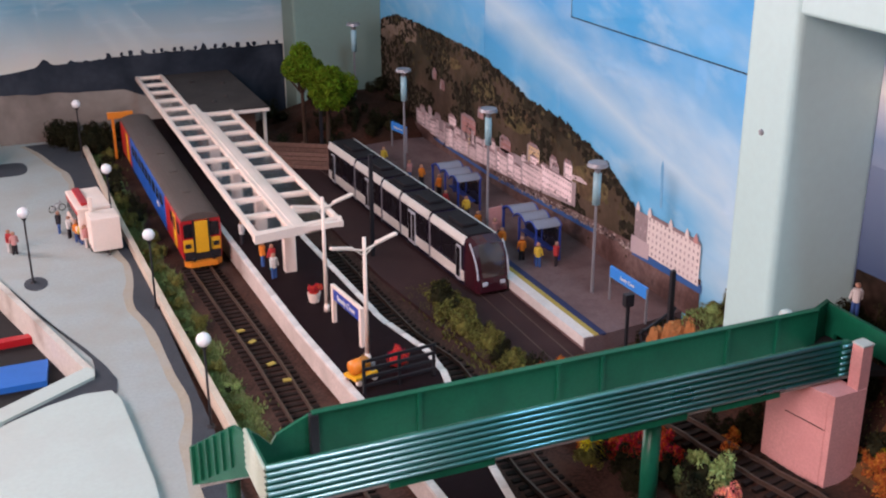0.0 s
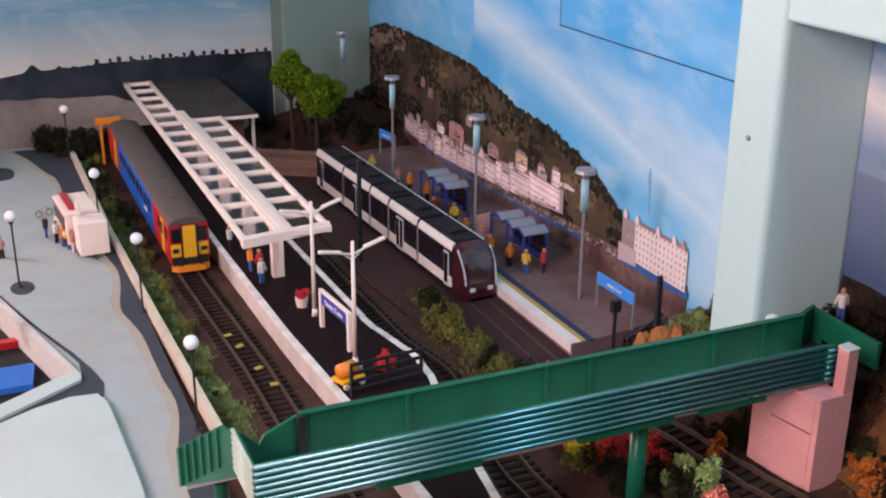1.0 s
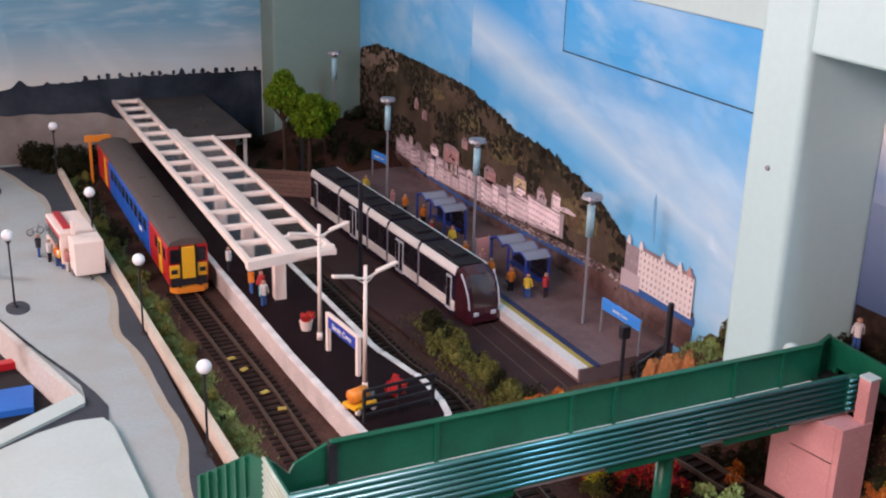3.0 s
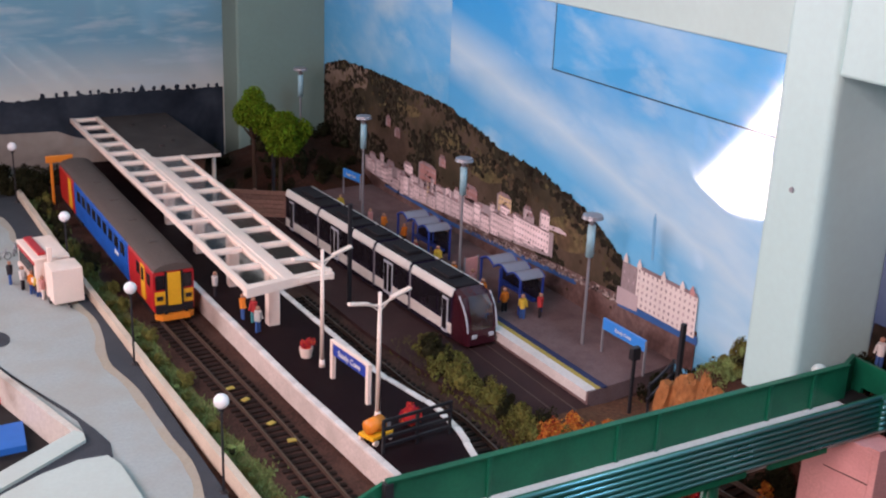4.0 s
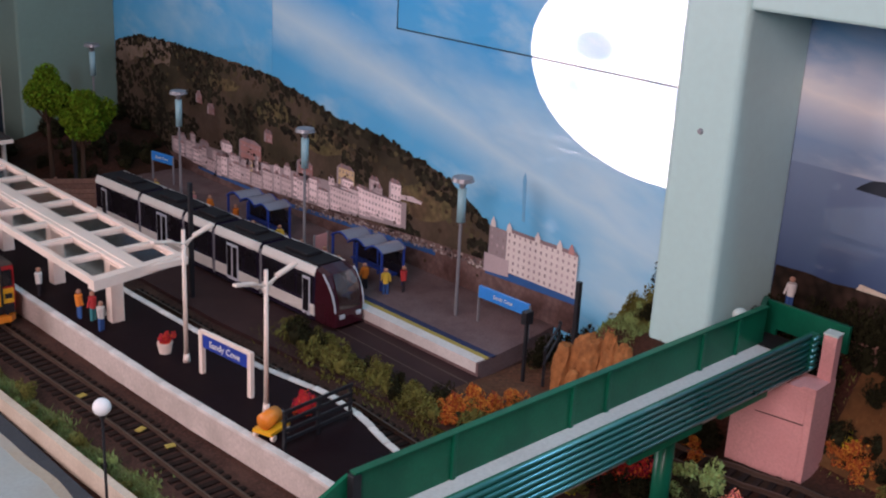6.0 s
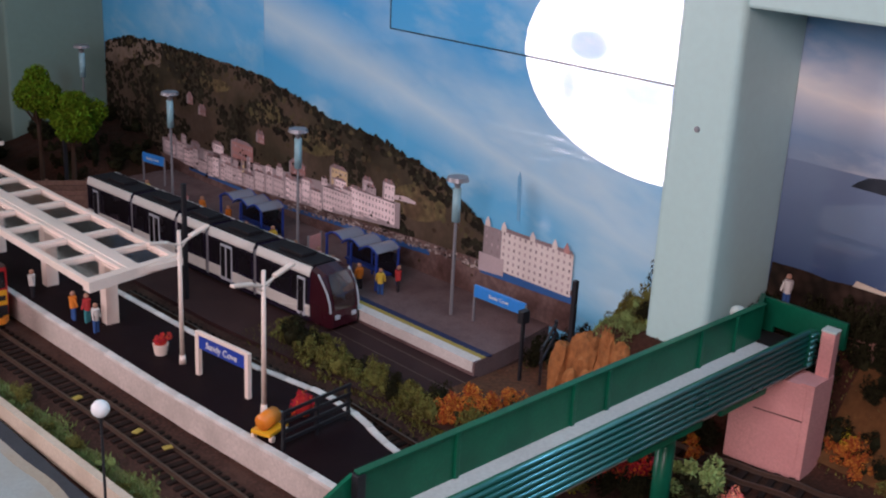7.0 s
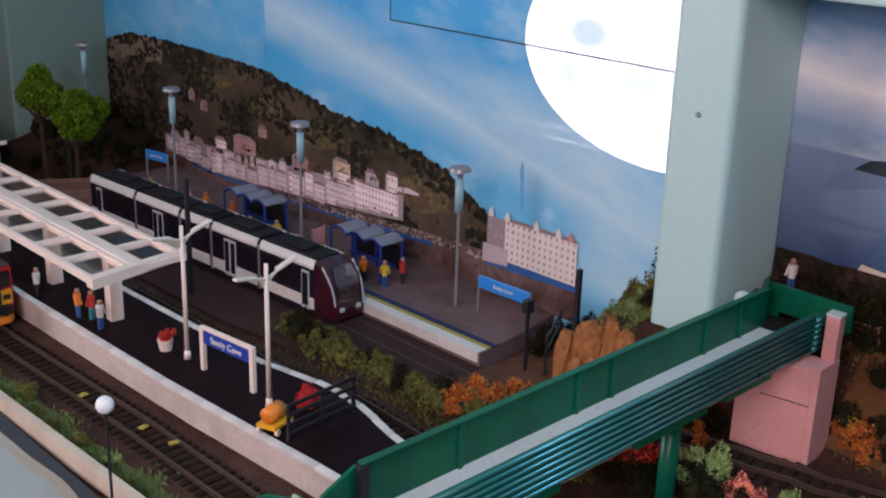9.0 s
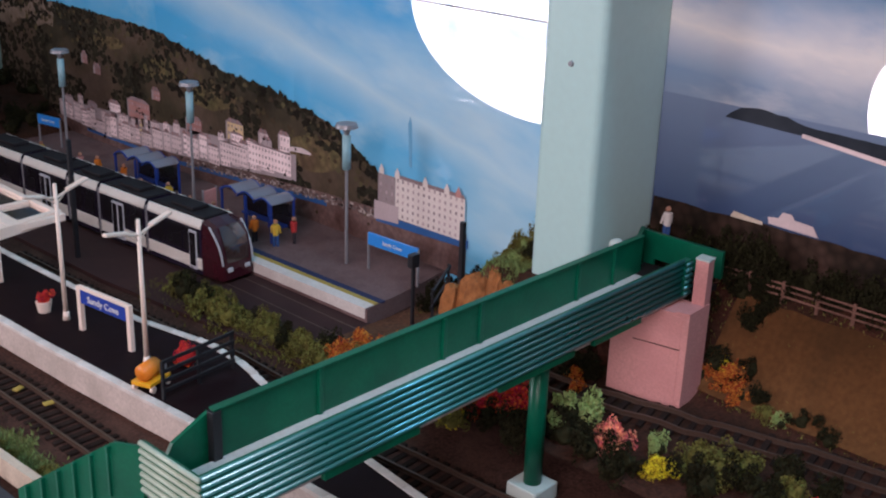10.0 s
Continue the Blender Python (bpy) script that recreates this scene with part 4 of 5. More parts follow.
bm = BM(); box(bm, 270.5, 354, 1264, 1476, 68.6, 72.5, 0.4); part("fascia", bm, M_WHITE, station)
bm = BM(); box(bm, 271.5, 353, 1265.5, 1475, 72.5, 74.5, 0.4); roof = part("roof", bm, M_ROOF, station)
for x, y in ((300, 1310), (318, 1330), (330, 1400), (296, 1420)):
    bm = BM(); rod(bm, (x, y, 74.4), (x, y, 76.5), 3.2, 2.4, 10); part("roof_vent", bm, M_ROOF, roof)
bm = BM(); box(bm, 272, 275.8, 1300, 1440, 26, 60); part("shop_window", bm, M_DARKGLASS, station)
bm = BM(); box(bm, 352, 356, 1290, 1293, 0, 62, 0.4); part("drain_post", bm, M_WHITE, station)
fence = thing("plank_fence", "brown horizontal plank fence behind the tram road", "fence", 350, 1262, 0, -32)
for k in range(6):
    bm = BM(); box(bm, 0, 80, -1, 1, 2 + k * 5.2, 6.8 + k * 5.2, 0.3); part("plank", bm, M_TIMBER, fence)
for x in (1, 40, 79):
    bm = BM(); box(bm, x - 1.5, x + 1.5, 1, 3.5, 0, 34, 0.3); part("post", bm, M_TIMBER, fence)


# ---- vehicles
def hull(bm, profile, y0, y1):
    """A body along y over a closed outline of (x, z)."""
    a = [bm.verts.new((x, y0, z)) for x, z in profile]
    b = [bm.verts.new((x, y1, z)) for x, z in profile]
    n = len(profile)
    bm.faces.new(a)
    bm.faces.new(b[::-1])
    for i in range(n):
        bm.faces.new((a[i], b[i], b[(i + 1) % n], a[(i + 1) % n]))
    return bm


def railcar():
    r = thing("railcar", "blue and red diesel railcar with yellow cab end", "train", 215.5, 986, 0, 0)
    L = 380
    sec = [(-17.5, 11), (17.5, 11), (18, 22), (18, 46), (17, 49), (-17, 49), (-18, 46), (-18, 22)]
    for y0, y1, mat, nm in ((0.6, 82, M_REDP, "cab_section"), (82, 306, M_BLUEL, "body"), (306, L, M_REDP, "rear_section")):
        bm = BM(); hull(bm, sec, y0, y1); part(nm, bm, mat, r)
    bm = BM()
    arc = [(17.4 * math.cos(a), 48.6 + 6.6 * math.sin(a)) for a in np.linspace(0, math.pi, 13)]
    hull(bm, arc, -0.4, L + 0.4)
    roof = part("roof", bm, M_RCROOF, r, smooth=False)
    for y in (60, 130, 200, 270):
        bm = BM(); box(bm, -4, 4, y, y + 12, 54.2, 56, 0.4); part("roof_vent", bm, M_RCROOF, roof)
    # cab end
    bm = BM(); box(bm, -17, 17, -0.2, 1.2, 18, 30, 0.4); part("yellow_panel", bm, M_YELL, r)
    bm = BM(); box(bm, -6, 6, -1.8, 1, 17, 47, 0.5); door = part("gangway_door", bm, M_YELL, r)
    for x in (-7, 7):
        bm = BM(); box(bm, x - 0.7, x + 0.7, -2.2, 1, 16, 48, 0.2); part("door_surround", bm, M_BLACK, door)
    for s in (-1, 1):
        bm = BM(); box(bm, s * 8, s * 16, -0.6, 1, 32, 45, 0.5); part("windscreen", bm, M_DARKGLASS, r)
        bm = BM(); box(bm, s * 10, s * 15.5, -0.9, 1, 22, 26, 0.3); part("headlight", bm, M_BLACK, r)
        bm = BM(); rod(bm, (s * 9, -5, 12), (s * 9, 2, 12), 1.6); part("buffer", bm, M_BLACK, r)
    bm = BM(); box(bm, -16.5, 16.5, -1, 3, 10, 17.5, 0.4); part("headstock", bm, M_BLACK, r)
    bm = BM(); slab(bm, [(-17, 0), (-12, -5), (12, -5), (17, 0), (17, 3), (-17, 3)], 4.5, 9.5); part("snow_plough", bm, M_ORANGE, r)
    for y in (40, 75, 316, 362):
        bm = BM(); box(bm, -16, 16, y - 28, y + 10, 3.5, 11); part("underframe", bm, M_UNDER, r)
    bm = BM(); box(bm, -14, 14, 90, 270, 5, 11); part("equipment_box", bm, M_UNDER, r)
    for s in (-1, 1):
        for k in range(9):
            y = 96 + k * 22.5
            bm = BM(); box(bm, s * 17.6, s * 18.3, y, y + 15, 31.5, 43, 0.2); part("window", bm, M_DARKGLASS, r)
        for y in (10, 44):
            bm = BM(); box(bm, s * 17.6, s * 18.3, y, y + 10, 32, 43, 0.2); part("window", bm, M_DARKGLASS, r)
        bm = BM(); box(bm, s * 17.7, s * 18.5, 26, 39, 14, 46, 0.2); d = part("door", bm, M_YELL, r)
        bm = BM(); box(bm, s * 18, s * 18.8, 29, 36, 31, 43, 0.2); part("door_glass", bm, M_DARKGLASS, d)
        bm = BM(); box(bm, s * 17.7, s * 18.4, 320, 334, 14, 46, 0.2); part("door", bm, M_YELL, r)
        for k in range(3):
            bm = BM(); box(bm, s * 17.7, s * 18.3, 120 + k * 5, 123 + k * 5, 24, 28); part("lettering_bar", bm, M_TEXT, r)
    return r


def tram():
    r = thing("tram", "long white and dark purple five-section tram with maroon nose", "tram", 431.5, 822, 2.2, 3.1)
    cuts = [(24, 92), (96, 158), (162, 204), (208, 276), (280, 356)]
    for i, (y0, y1) in enumerate(cuts):
        bm = BM(); hull(bm, [(-16, 3), (16, 3), (16.6, 16), (16.6, 42), (14.5, 47), (-14.5, 47), (-16.6, 42), (-16.6, 16)], y0, y1)
        b = part("section", bm, M_NAVY, r)
        for s in (-1, 1):
            bm = BM(); box(bm, s * 15.8, s * 17.0, y0 + 0.3, y1 - 0.3, 7, 16.5, 0.3); part("lower_panel", bm, M_TRAMW, b)
            bm = BM(); hull(bm, [(s * 16.9, 40.5), (s * 17.0, 42.3), (s * 14.9, 47.6), (s * 13.2, 47.6), (s * 14, 44)], y0 + 0.3, y1 - 0.3); part("cantrail", bm, M_TRAMW, b)
            n = 3 if y1 - y0 > 50 else 2
            for k in range(n):
                w = (y1 - y0 - 4) / n
                bm = BM(); box(bm, s * 16.2, s * 16.95, y0 + 2 + k * w + 0.6, y0 + 2 + (k + 1) * w - 0.6, 19, 39, 0.3); part("window", bm, M_DARKGLASS, b)
        bm = BM(); box(bm, -12, 12, y0 + 2, y1 - 2, 46.8, 48.8, 0.6); rf = part("roof", bm, M_TRROOF, b)
        m = (y0 + y1) / 2
        bm = BM(); box(bm, -8, 8, m - 14, m + 14, 48.7, 51.5, 0.8); part("roof_unit", bm, M_TRROOF, rf)
        if i < 4:
            bm = BM(); hull(bm, [(-15, 4), (15, 4), (15.6, 16), (15.6, 42), (13.5, 46), (-13.5, 46), (-15.6, 42), (-15.6, 16)], y1, cuts[i + 1][0])
            bl = part("bellows", bm, M_UNDER, r)
            for s in (-1, 1):
                bm = BM(); rod(bm, (s * 16, y1 + 2, 5), (s * 16, y1 + 2, 44), 1.1, seg=8); part("corner_tube", bm, M_GREYM, bl)
    for i, yc in ((1, 132), (3, 240), (0, 34), (4, 340)):
        w = 8 if i in (1, 3) else 4.6
        for s in (-1, 1):
            bm = BM(); box(bm, s * 16.6, s * 17.5, yc - w, yc + w, 6, 38, 0.3); d = part("door", bm, M_LGREY, r)
            for k in range(2 if w > 5 else 1):
                a = yc - w + 1.2 + k * w
                bm = BM(); box(bm, s * 17, s * 17.8, a, a + w * (1 if w > 5 else 2) - 2.2, 9, 36, 0.2); part("door_glass", bm, M_DARKGLASS, d)
    # tapered nose
    prof = [(0.0, 4, 13, 12), (1.6, 3, 14.6, 24), (5.5, 3, 15.8, 36), (12, 3, 16.3, 44), (24, 3, 16.6, 47.6)]
    bm = BM()
    rows = []
    for y, z0, w, z1 in prof:
        rows.append([(-w * 0.96, y, z0), (-w, y, z0 + (z1 - z0) * 0.4), (-w * 0.93, y, z1 - 1.5), (-w * 0.6, y + 0.4, z1), (0, y - 0.5, z1 + 0.6), (w * 0.6, y + 0.4, z1), (w * 0.93, y, z1 - 1.5), (w, y, z0 + (z1 - z0) * 0.4), (w * 0.96, y, z0)])
    sheet(bm, rows)
    f = [bm.verts.new(p) for p in rows[0]]
    bm.faces.new(f)
    nose = part("nose", bm, M_MAROON, r, "dark maroon rounded cab")
    bm = BM()
    sheet(bm, [[(-10.5, 0.6, 17.5), (0, -0.4, 17.8), (10.5, 0.6, 17.5)], [(-11.5, 1.8, 27), (0, 0.7, 27.4), (11.5, 1.8, 27)], [(-11.5, 4.9, 36.2), (0, 3.8, 36.8), (11.5, 4.9, 36.2)], [(-9.6, 11.0, 44.2), (0, 10.2, 45.0), (9.6, 11.0, 44.2)]])
    part("windscreen", bm, M_WSCREEN, nose, "glossy dark curved windscreen", smooth=True)
    for s in (-1, 1):
        bm = BM()
        for k in range(4):
            rod(bm, (s * (14.6 + 0.3 * k), (1.2, 2.2, 4.6, 9.0)[k], 16 + k * 7.2), (s * (14.9 + 0.3 * k), (2.2, 4.6, 9.0, 15.0)[k], 23.2 + k * 7.2), 0.8, seg=6)
        part("nose_stripe", bm, M_LGREY, nose)
        bm = BM(); box(bm, s * 6, s * 11, -0.6, 3, 10, 13.5, 0.5); part("headlight", bm, M_LGREY, nose)
        bm = BM()
        for k in range(5):
            rod(bm, (s * 17.1, 24 + k * 7, 15 - k * 1.4), (s * 17.1, 34 + k * 7, 14 - k * 1.6), 0.7, seg=5)
        part("livery_swirl", bm, M_TRAMW, r)
        bm = BM(); box(bm, -14, 14, 30, 350, 0.2, 3.2); part("underframe", bm, M_UNDER, r)
    return r


railcar()
tram()
stop = thing("buffer_stop", "orange painted buffer stop frame at the track end", "buffer stop", 199.5, 1374, 0)
for x in (-9, 9):
    bm = BM(); box(bm, x - 1.5, x + 1.5, -1.5, 1.5, 0, 58, 0.4); part("upright", bm, M_ORANGE, stop)
bm = BM(); box(bm, -15, 15, -3, 0, 50, 58, 0.6); part("beam", bm, M_ORANGE, stop)


# ---- lamps, signs and platform furniture
def globe_lamp():
    r = thing("globe_lamp", "black post lamp with a white opal globe", "lamp post", 160, 695, 3, 0, "globe lamps of the car park")
    bm = BM(); rod(bm, (0, 0, 0), (0, 0, 2.2), 3.2, 2.2, 12); rod(bm, (0, 0, 2), (0, 0, 60), 0.9, 0.8, 8); rod(bm, (0, 0, 58.5), (0, 0, 62), 1.2, 2.6, 10); part("post", bm, M_BLACK, r)
    bm = BM(); ball(bm, (0, 0, 66), 5.0, 3); part("globe", bm, M_GLOBE, r, smooth=True)
    return r


g = globe_lamp()
for x, y in ((159, 908), (151, 1108), (152, 1386), (68, 1005)):
    copy_thing(g, pose(x * MM, y * MM, 3 * MM))
bm = BM()
slab(bm, [(68 + 10 * math.cos(a) + 2, 1002 - 16 * math.sin(a)) for a in np.linspace(0, 6.0, 18)], 2.5, 3.5)
part("tarmac_patch", bm, M_ASPHALT, car_park)


def platform_lamp():
    r = thing("platform_lamp", "white double-arm platform lamp standard", "lamp post", 280, 716, 19.6, 12, "lamps on the island platform")
    bm = BM(); rod(bm, (0, 0, 0), (0, 0, 6), 2.6, 2.0, 12); rod(bm, (0, 0, 5), (0, 0, 96), 1.7, 1.3, 12); part("post", bm, M_WHITE, r, smooth=True)
    for s in (-1, 1):
        bm = BM(); rod(bm, (0, 0, 86), (s * 12, 0, 89.5), 0.9); rod(bm, (0, 0, 82), (s * 8, 0, 88), 0.5, seg=6); a = part("arm", bm, M_WHITE, r)
        bm = BM(); box(bm, -9, 9, -2, 2, -1.1, 1.1, 0.8)
        h = part("lamp_head", bm, M_WHITE, a)
        h.matrix_basis = pose(s * 18 * MM, 0, 91.5 * MM, 0, -s * 12, 0)
    return r


pl = platform_lamp()
copy_thing(pl, pose(0.279, 0.811, 0.0196, 0, 0, 12))


def tram_lamp():
    r = thing("tram_stop_lamp", "tall grey lamp column with a pale teal banner tube", "lamp post", 500, 774, 13, 0, "lamps of the tram stop")
    bm = BM(); rod(bm, (0, 0, 0), (0, 0, 110), 1.4, 1.1, 10); part("column", bm, M_GREYM, r)
    bm = BM(); rod(bm, (0, 0, 78), (0, 0, 105), 3.3, 3.3, 16); part("shade", bm, M_TEAL, r, smooth=True)
    bm = BM(); rod(bm, (0, 0, 105), (0, 0, 111), 1.6, 4, 12); rod(bm, (0, 0, 111), (0, 0, 114), 9, 8, 18); part("lamp_head", bm, M_GREYM, r)
    return r


tl = tram_lamp()
for x, y in ((493, 968), (481, 1163), (494, 1372)):
    copy_thing(tl, pose(x * MM, y * MM, 0.013 if y < 1300 else 0.028))


def words(name, text, size, mat, parent, m):
    cu = bpy.data.curves.new(name, "FONT")
    cu.body, cu.size, cu.align_x, cu.align_y, cu.extrude = text, size * MM, "CENTER", "CENTER", 0.0002
    tmp = new(name, cu)
    bpy.context.view_layer.update()
    me = bpy.data.meshes.new_from_object(tmp.evaluated_get(bpy.context.evaluated_depsgraph_get()))
    bpy.data.objects.remove(tmp)
    me.materials.clear()
    me.materials.append(mat)
    ob = new(name, me)
    ob.parent, ob.matrix_basis = parent, m
    return ob


sign = thing("station_sign", "white framed blue station nameboard reading Sandy Cove", "sign", 281, 764, 19.6, 96.5)
for x in (-25, 25):
    bm = BM(); box(bm, x - 1.8, x + 1.8, -1.6, 1.6, 0, 32, 0.3); part("leg", bm, M_WHITE, sign)
bm = BM(); box(bm, -24, 24, -1.2, 1.2, 29.6, 32.4, 0.3); part("top_rail", bm, M_WHITE, sign)
bm = BM(); box(bm, -23.5, 23.5, -0.9, 0.9, 20, 29.7, 0.2); board = part("board", bm, M_SIGNB, sign)
words("lettering", "Sandy Cove", 6.6, M_TEXT, board, Matrix.Translation((0, 0.0013, 0.0246)) @ pose(0, 0, 0, 90, 0, 180))


def tram_sign(x, y, rz, w):
    r = thing("tram_stop_sign", "bright blue tram stop nameboard on grey legs", "sign", x, y, 13, rz, "nameboards of the tram stop")
    for s in (-w / 2, w / 2):
        bm = BM(); box(bm, s - 0.8, s + 0.8, -0.8, 0.8, 0, 30, 0.2); part("leg", bm, M_GREYM, r)
    bm = BM(); box(bm, -w / 2, w / 2, -1, 1, 21, 31, 0.3); b = part("board", bm, M_SIGNC, r)
    words("lettering", "Sandy Cove", 4.2, M_TEXT, b, Matrix.Translation((0, 0.0014, 0.026)) @ pose(0, 0, 0, 90, 0, 180))
    return r


tram_sign(506, 728, 92, 52)
tram_sign(502, 1236, 100, 34)


def bench_fence():
    r = thing("black_railing", "black slatted railing at the platform ramp", "railing", 288.5, 673, 19.6, 6)
    for x in (-27, 0, 27):
        bm = BM(); box(bm, x - 1, x + 1, -1, 1, 0, 25, 0.2); part("post", bm, M_BLACK, r)
    for k in range(4):
        bm = BM(); box(bm, -28, 28, -1.6, -0.4, 5 + k * 6.2, 7.4 + k * 6.2, 0.2); part("rail", bm, M_BLACK, r)
    return r


bench_fence()
trolley = thing("luggage_trolley", "orange tank trolley on small wheels by a lamp", "trolley", 266, 690, 19.6, 20)
bm = BM(); box(bm, -10, 10, -7, 7, 4, 6.5, 0.4); part("bed", bm, M_YELL, trolley)
bm = BM(); rod(bm, (-8, 0, 12), (5, 0, 12), 5.2, 5.2, 16); part("tank", bm, M_ORANGE, trolley, smooth=True)
bm = BM(); box(bm, 6, 9.5, -5, 5, 6, 13, 0.4); part("engine_box", bm, M_GREYM, trolley)
for x in (-7, 7):
    for y in (-6.5, 6.5):
        bm = BM(); rod(bm, (x, y - 1, 2.2), (x, y + 1, 2.2), 2.2, 2.2, 12); part("wheel", bm, M_WHITE, trolley)


# ---- plants
def clump(name, n, rx, ry, rz, leaf, mat, seed, z0=0.0, core=None):
    """A bush of many small three-cornered leaves in an uneven cloud."""
    rnd = random.Random(seed)
    bm = BM()
    lobes = [(rnd.uniform(-0.75, 0.75) * rx, rnd.uniform(-0.75, 0.75) * ry, rnd.uniform(0.15, 0.95) * rz, rnd.uniform(0.22, 0.5)) for _ in range(11)]
    for _ in range(n):
        lx, ly, lz, s = rnd.choice(lobes)
        v = Vector((rnd.gauss(0, 1), rnd.gauss(0, 1), rnd.gauss(0, 1))).normalized() * (rnd.uniform(0.55, 1.0) * s)
        c = Vector((lx + v.x * rx, ly + v.y * ry, max(0.3, lz + v.z * rz) + z0))
        a = Vector((rnd.gauss(0, 1), rnd.gauss(0, 1), rnd.gauss(0, 1))).normalized() * leaf * rnd.uniform(0.6, 1.4)
        b = Vector((rnd.gauss(0, 1), rnd.gauss(0, 1), rnd.gauss(0, 1))).normalized() * leaf * rnd.uniform(0.6, 1.4)
        q = [bm.verts.new(c + a), bm.verts.new(c + b), bm.verts.new(c - a * 0.8), bm.verts.new(c - b * 0.6)]
        bm.faces.new(q)
    me = mesh_of(name, bm, mat)
    return me


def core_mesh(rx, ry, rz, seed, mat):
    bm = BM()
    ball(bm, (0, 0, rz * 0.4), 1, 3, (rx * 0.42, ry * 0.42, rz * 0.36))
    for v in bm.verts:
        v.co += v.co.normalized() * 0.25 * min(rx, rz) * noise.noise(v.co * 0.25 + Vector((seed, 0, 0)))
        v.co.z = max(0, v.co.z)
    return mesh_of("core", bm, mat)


KINDS = {}
for nm, mat in (("green", M_LEAF), ("dark", M_LEAFD), ("orange", M_ORL), ("red", M_REDL), ("coral", M_CORAL), ("yellow", M_YELF), ("pale", M_LEAFP)):
    # coloured bushes get a dark core that paints the shade between their leaves
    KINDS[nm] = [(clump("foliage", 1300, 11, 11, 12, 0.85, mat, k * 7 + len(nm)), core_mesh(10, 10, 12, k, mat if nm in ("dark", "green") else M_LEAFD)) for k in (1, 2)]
WORDS = {"green": "olive green scatter bush", "dark": "dark green scatter bush", "orange": "rust orange autumn bush", "red": "red flowering bush", "coral": "coral pink flowering bush", "yellow": "yellow flowering plant", "pale": "pale green lichen bush"}


def bush(kind, x, y, z, s, tall=1.0, where="on the ground", k=0):
    r = thing("bush", WORDS[kind] + " " + where, "bush", x, y, z, random.uniform(0, 360), "bushes " + where)
    fol, core = KINDS[kind][k % 2]
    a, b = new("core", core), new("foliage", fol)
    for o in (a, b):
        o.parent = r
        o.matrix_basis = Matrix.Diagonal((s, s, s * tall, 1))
    return r


rnd = random.Random(21)
for i in range(26):
    u = i / 25
    y = 846 - u * 165 + rnd.uniform(-5, 5)
    x = lerp([(681, 382), (760, 383), (846, 386)], y) + rnd.uniform(-9, 9)
    bush("dark" if rnd.random() < 0.25 else "green", x, y, 0, rnd.uniform(0.75, 1.2), rnd.uniform(1.0, 1.5), "beside the tram road", i)
for i, (k, x, y, s) in enumerate((("orange", 392, 664, 1.0), ("orange", 404, 656, 1.1), ("orange", 384, 650, 0.9), ("dark", 398, 676, 1.0), ("orange", 414, 648, 0.9), ("green", 390, 640, 1.0), ("yellow", 420, 655, 0.5), ("orange", 430, 640, 0.8), ("green", 380, 668, 1.0), ("orange", 400, 638, 0.9))):
    bush(k, x, y, east_height(x, y) - 1, s, 1.2, "beside the tram road", i)
for i, (k, x, y, s) in enumerate((
        ("orange", 366, 545, 0.8), ("yellow", 361, 533, 0.7), ("orange", 374, 536, 0.8), ("red", 380, 526, 0.9), ("red", 384, 514, 0.9), ("red", 393, 508, 0.9), ("red", 397, 518, 0.8),
        ("green", 354, 526, 0.7), ("dark", 370, 512, 0.9), ("dark", 374, 498, 0.9), ("dark", 386, 492, 0.9), ("dark", 364, 488, 0.8), ("pale", 402, 480, 1.1), ("pale", 406, 472, 0.9),
        ("coral", 400, 449, 0.95), ("coral", 405, 456, 0.7), ("dark", 386, 472, 0.9), ("dark", 382, 452, 0.9), ("yellow", 396, 414, 0.6), ("yellow", 392, 420, 0.5), ("dark", 388, 432, 0.9),
        ("pale", 414, 428, 0.6), ("green", 416, 408, 0.9), ("green", 424, 398, 0.9), ("dark", 404, 400, 0.9), ("green", 412, 392, 0.9), ("dark", 396, 388, 0.9), ("green", 428, 382, 0.8),
        ("dark", 416, 374, 0.9), ("dark", 432, 364, 0.9), ("green", 424, 354, 0.8), ("dark", 404, 362, 0.9), ("red", 420, 344, 0.5), ("dark", 436, 344, 0.8), ("orange", 408, 528, 0.5), ("dark", 376, 432, 0.8))):
    bush(k, x, y, max(1.0, east_height(x, y) - 2), s * 1.2, 1.25, "under the footbridge", i)
for i, (k, x, y, s) in enumerate((("orange", 494, 452, 0.7), ("dark", 500, 446, 1.0), ("yellow", 502, 440, 0.55), ("orange", 498, 432, 0.9), ("orange", 492, 424, 0.8), ("dark", 494, 412, 0.8), ("green", 488, 404, 0.7), ("pale", 486, 394, 0.6), ("dark", 490, 384, 0.8), ("orange", 494, 436, 0.7), ("dark", 504, 424, 0.8), ("dark", 486, 366, 0.7), ("orange", 442, 504, 0.6), ("orange", 448, 512, 0.7), ("dark", 452, 520, 1.0), ("dark", 462, 512, 1.0))):
    bush(k, x, y, east_height(x, y) - 2, s, 1.1, "at the foot of the bank", i)
for i in range(18):
    x, y = rnd.uniform(516, 546), rnd.uniform(430, 522)
    bush("dark", x, y, east_height(x, y) - 3, rnd.uniform(0.8, 1.2), rnd.uniform(1.0, 1.6), "around the footbridge landing", i)
for i in range(46):
    y = 525 - i * 9 + rnd.uniform(-3, 3)
    x = rnd.uniform(538, 546)
    bush("dark", x, y, east_height(x, y) - 4, rnd.uniform(0.8, 1.25) if y < 480 else rnd.uniform(0.7, 1.0), rnd.uniform(1.2, 2.0), "along the backdrop", i)
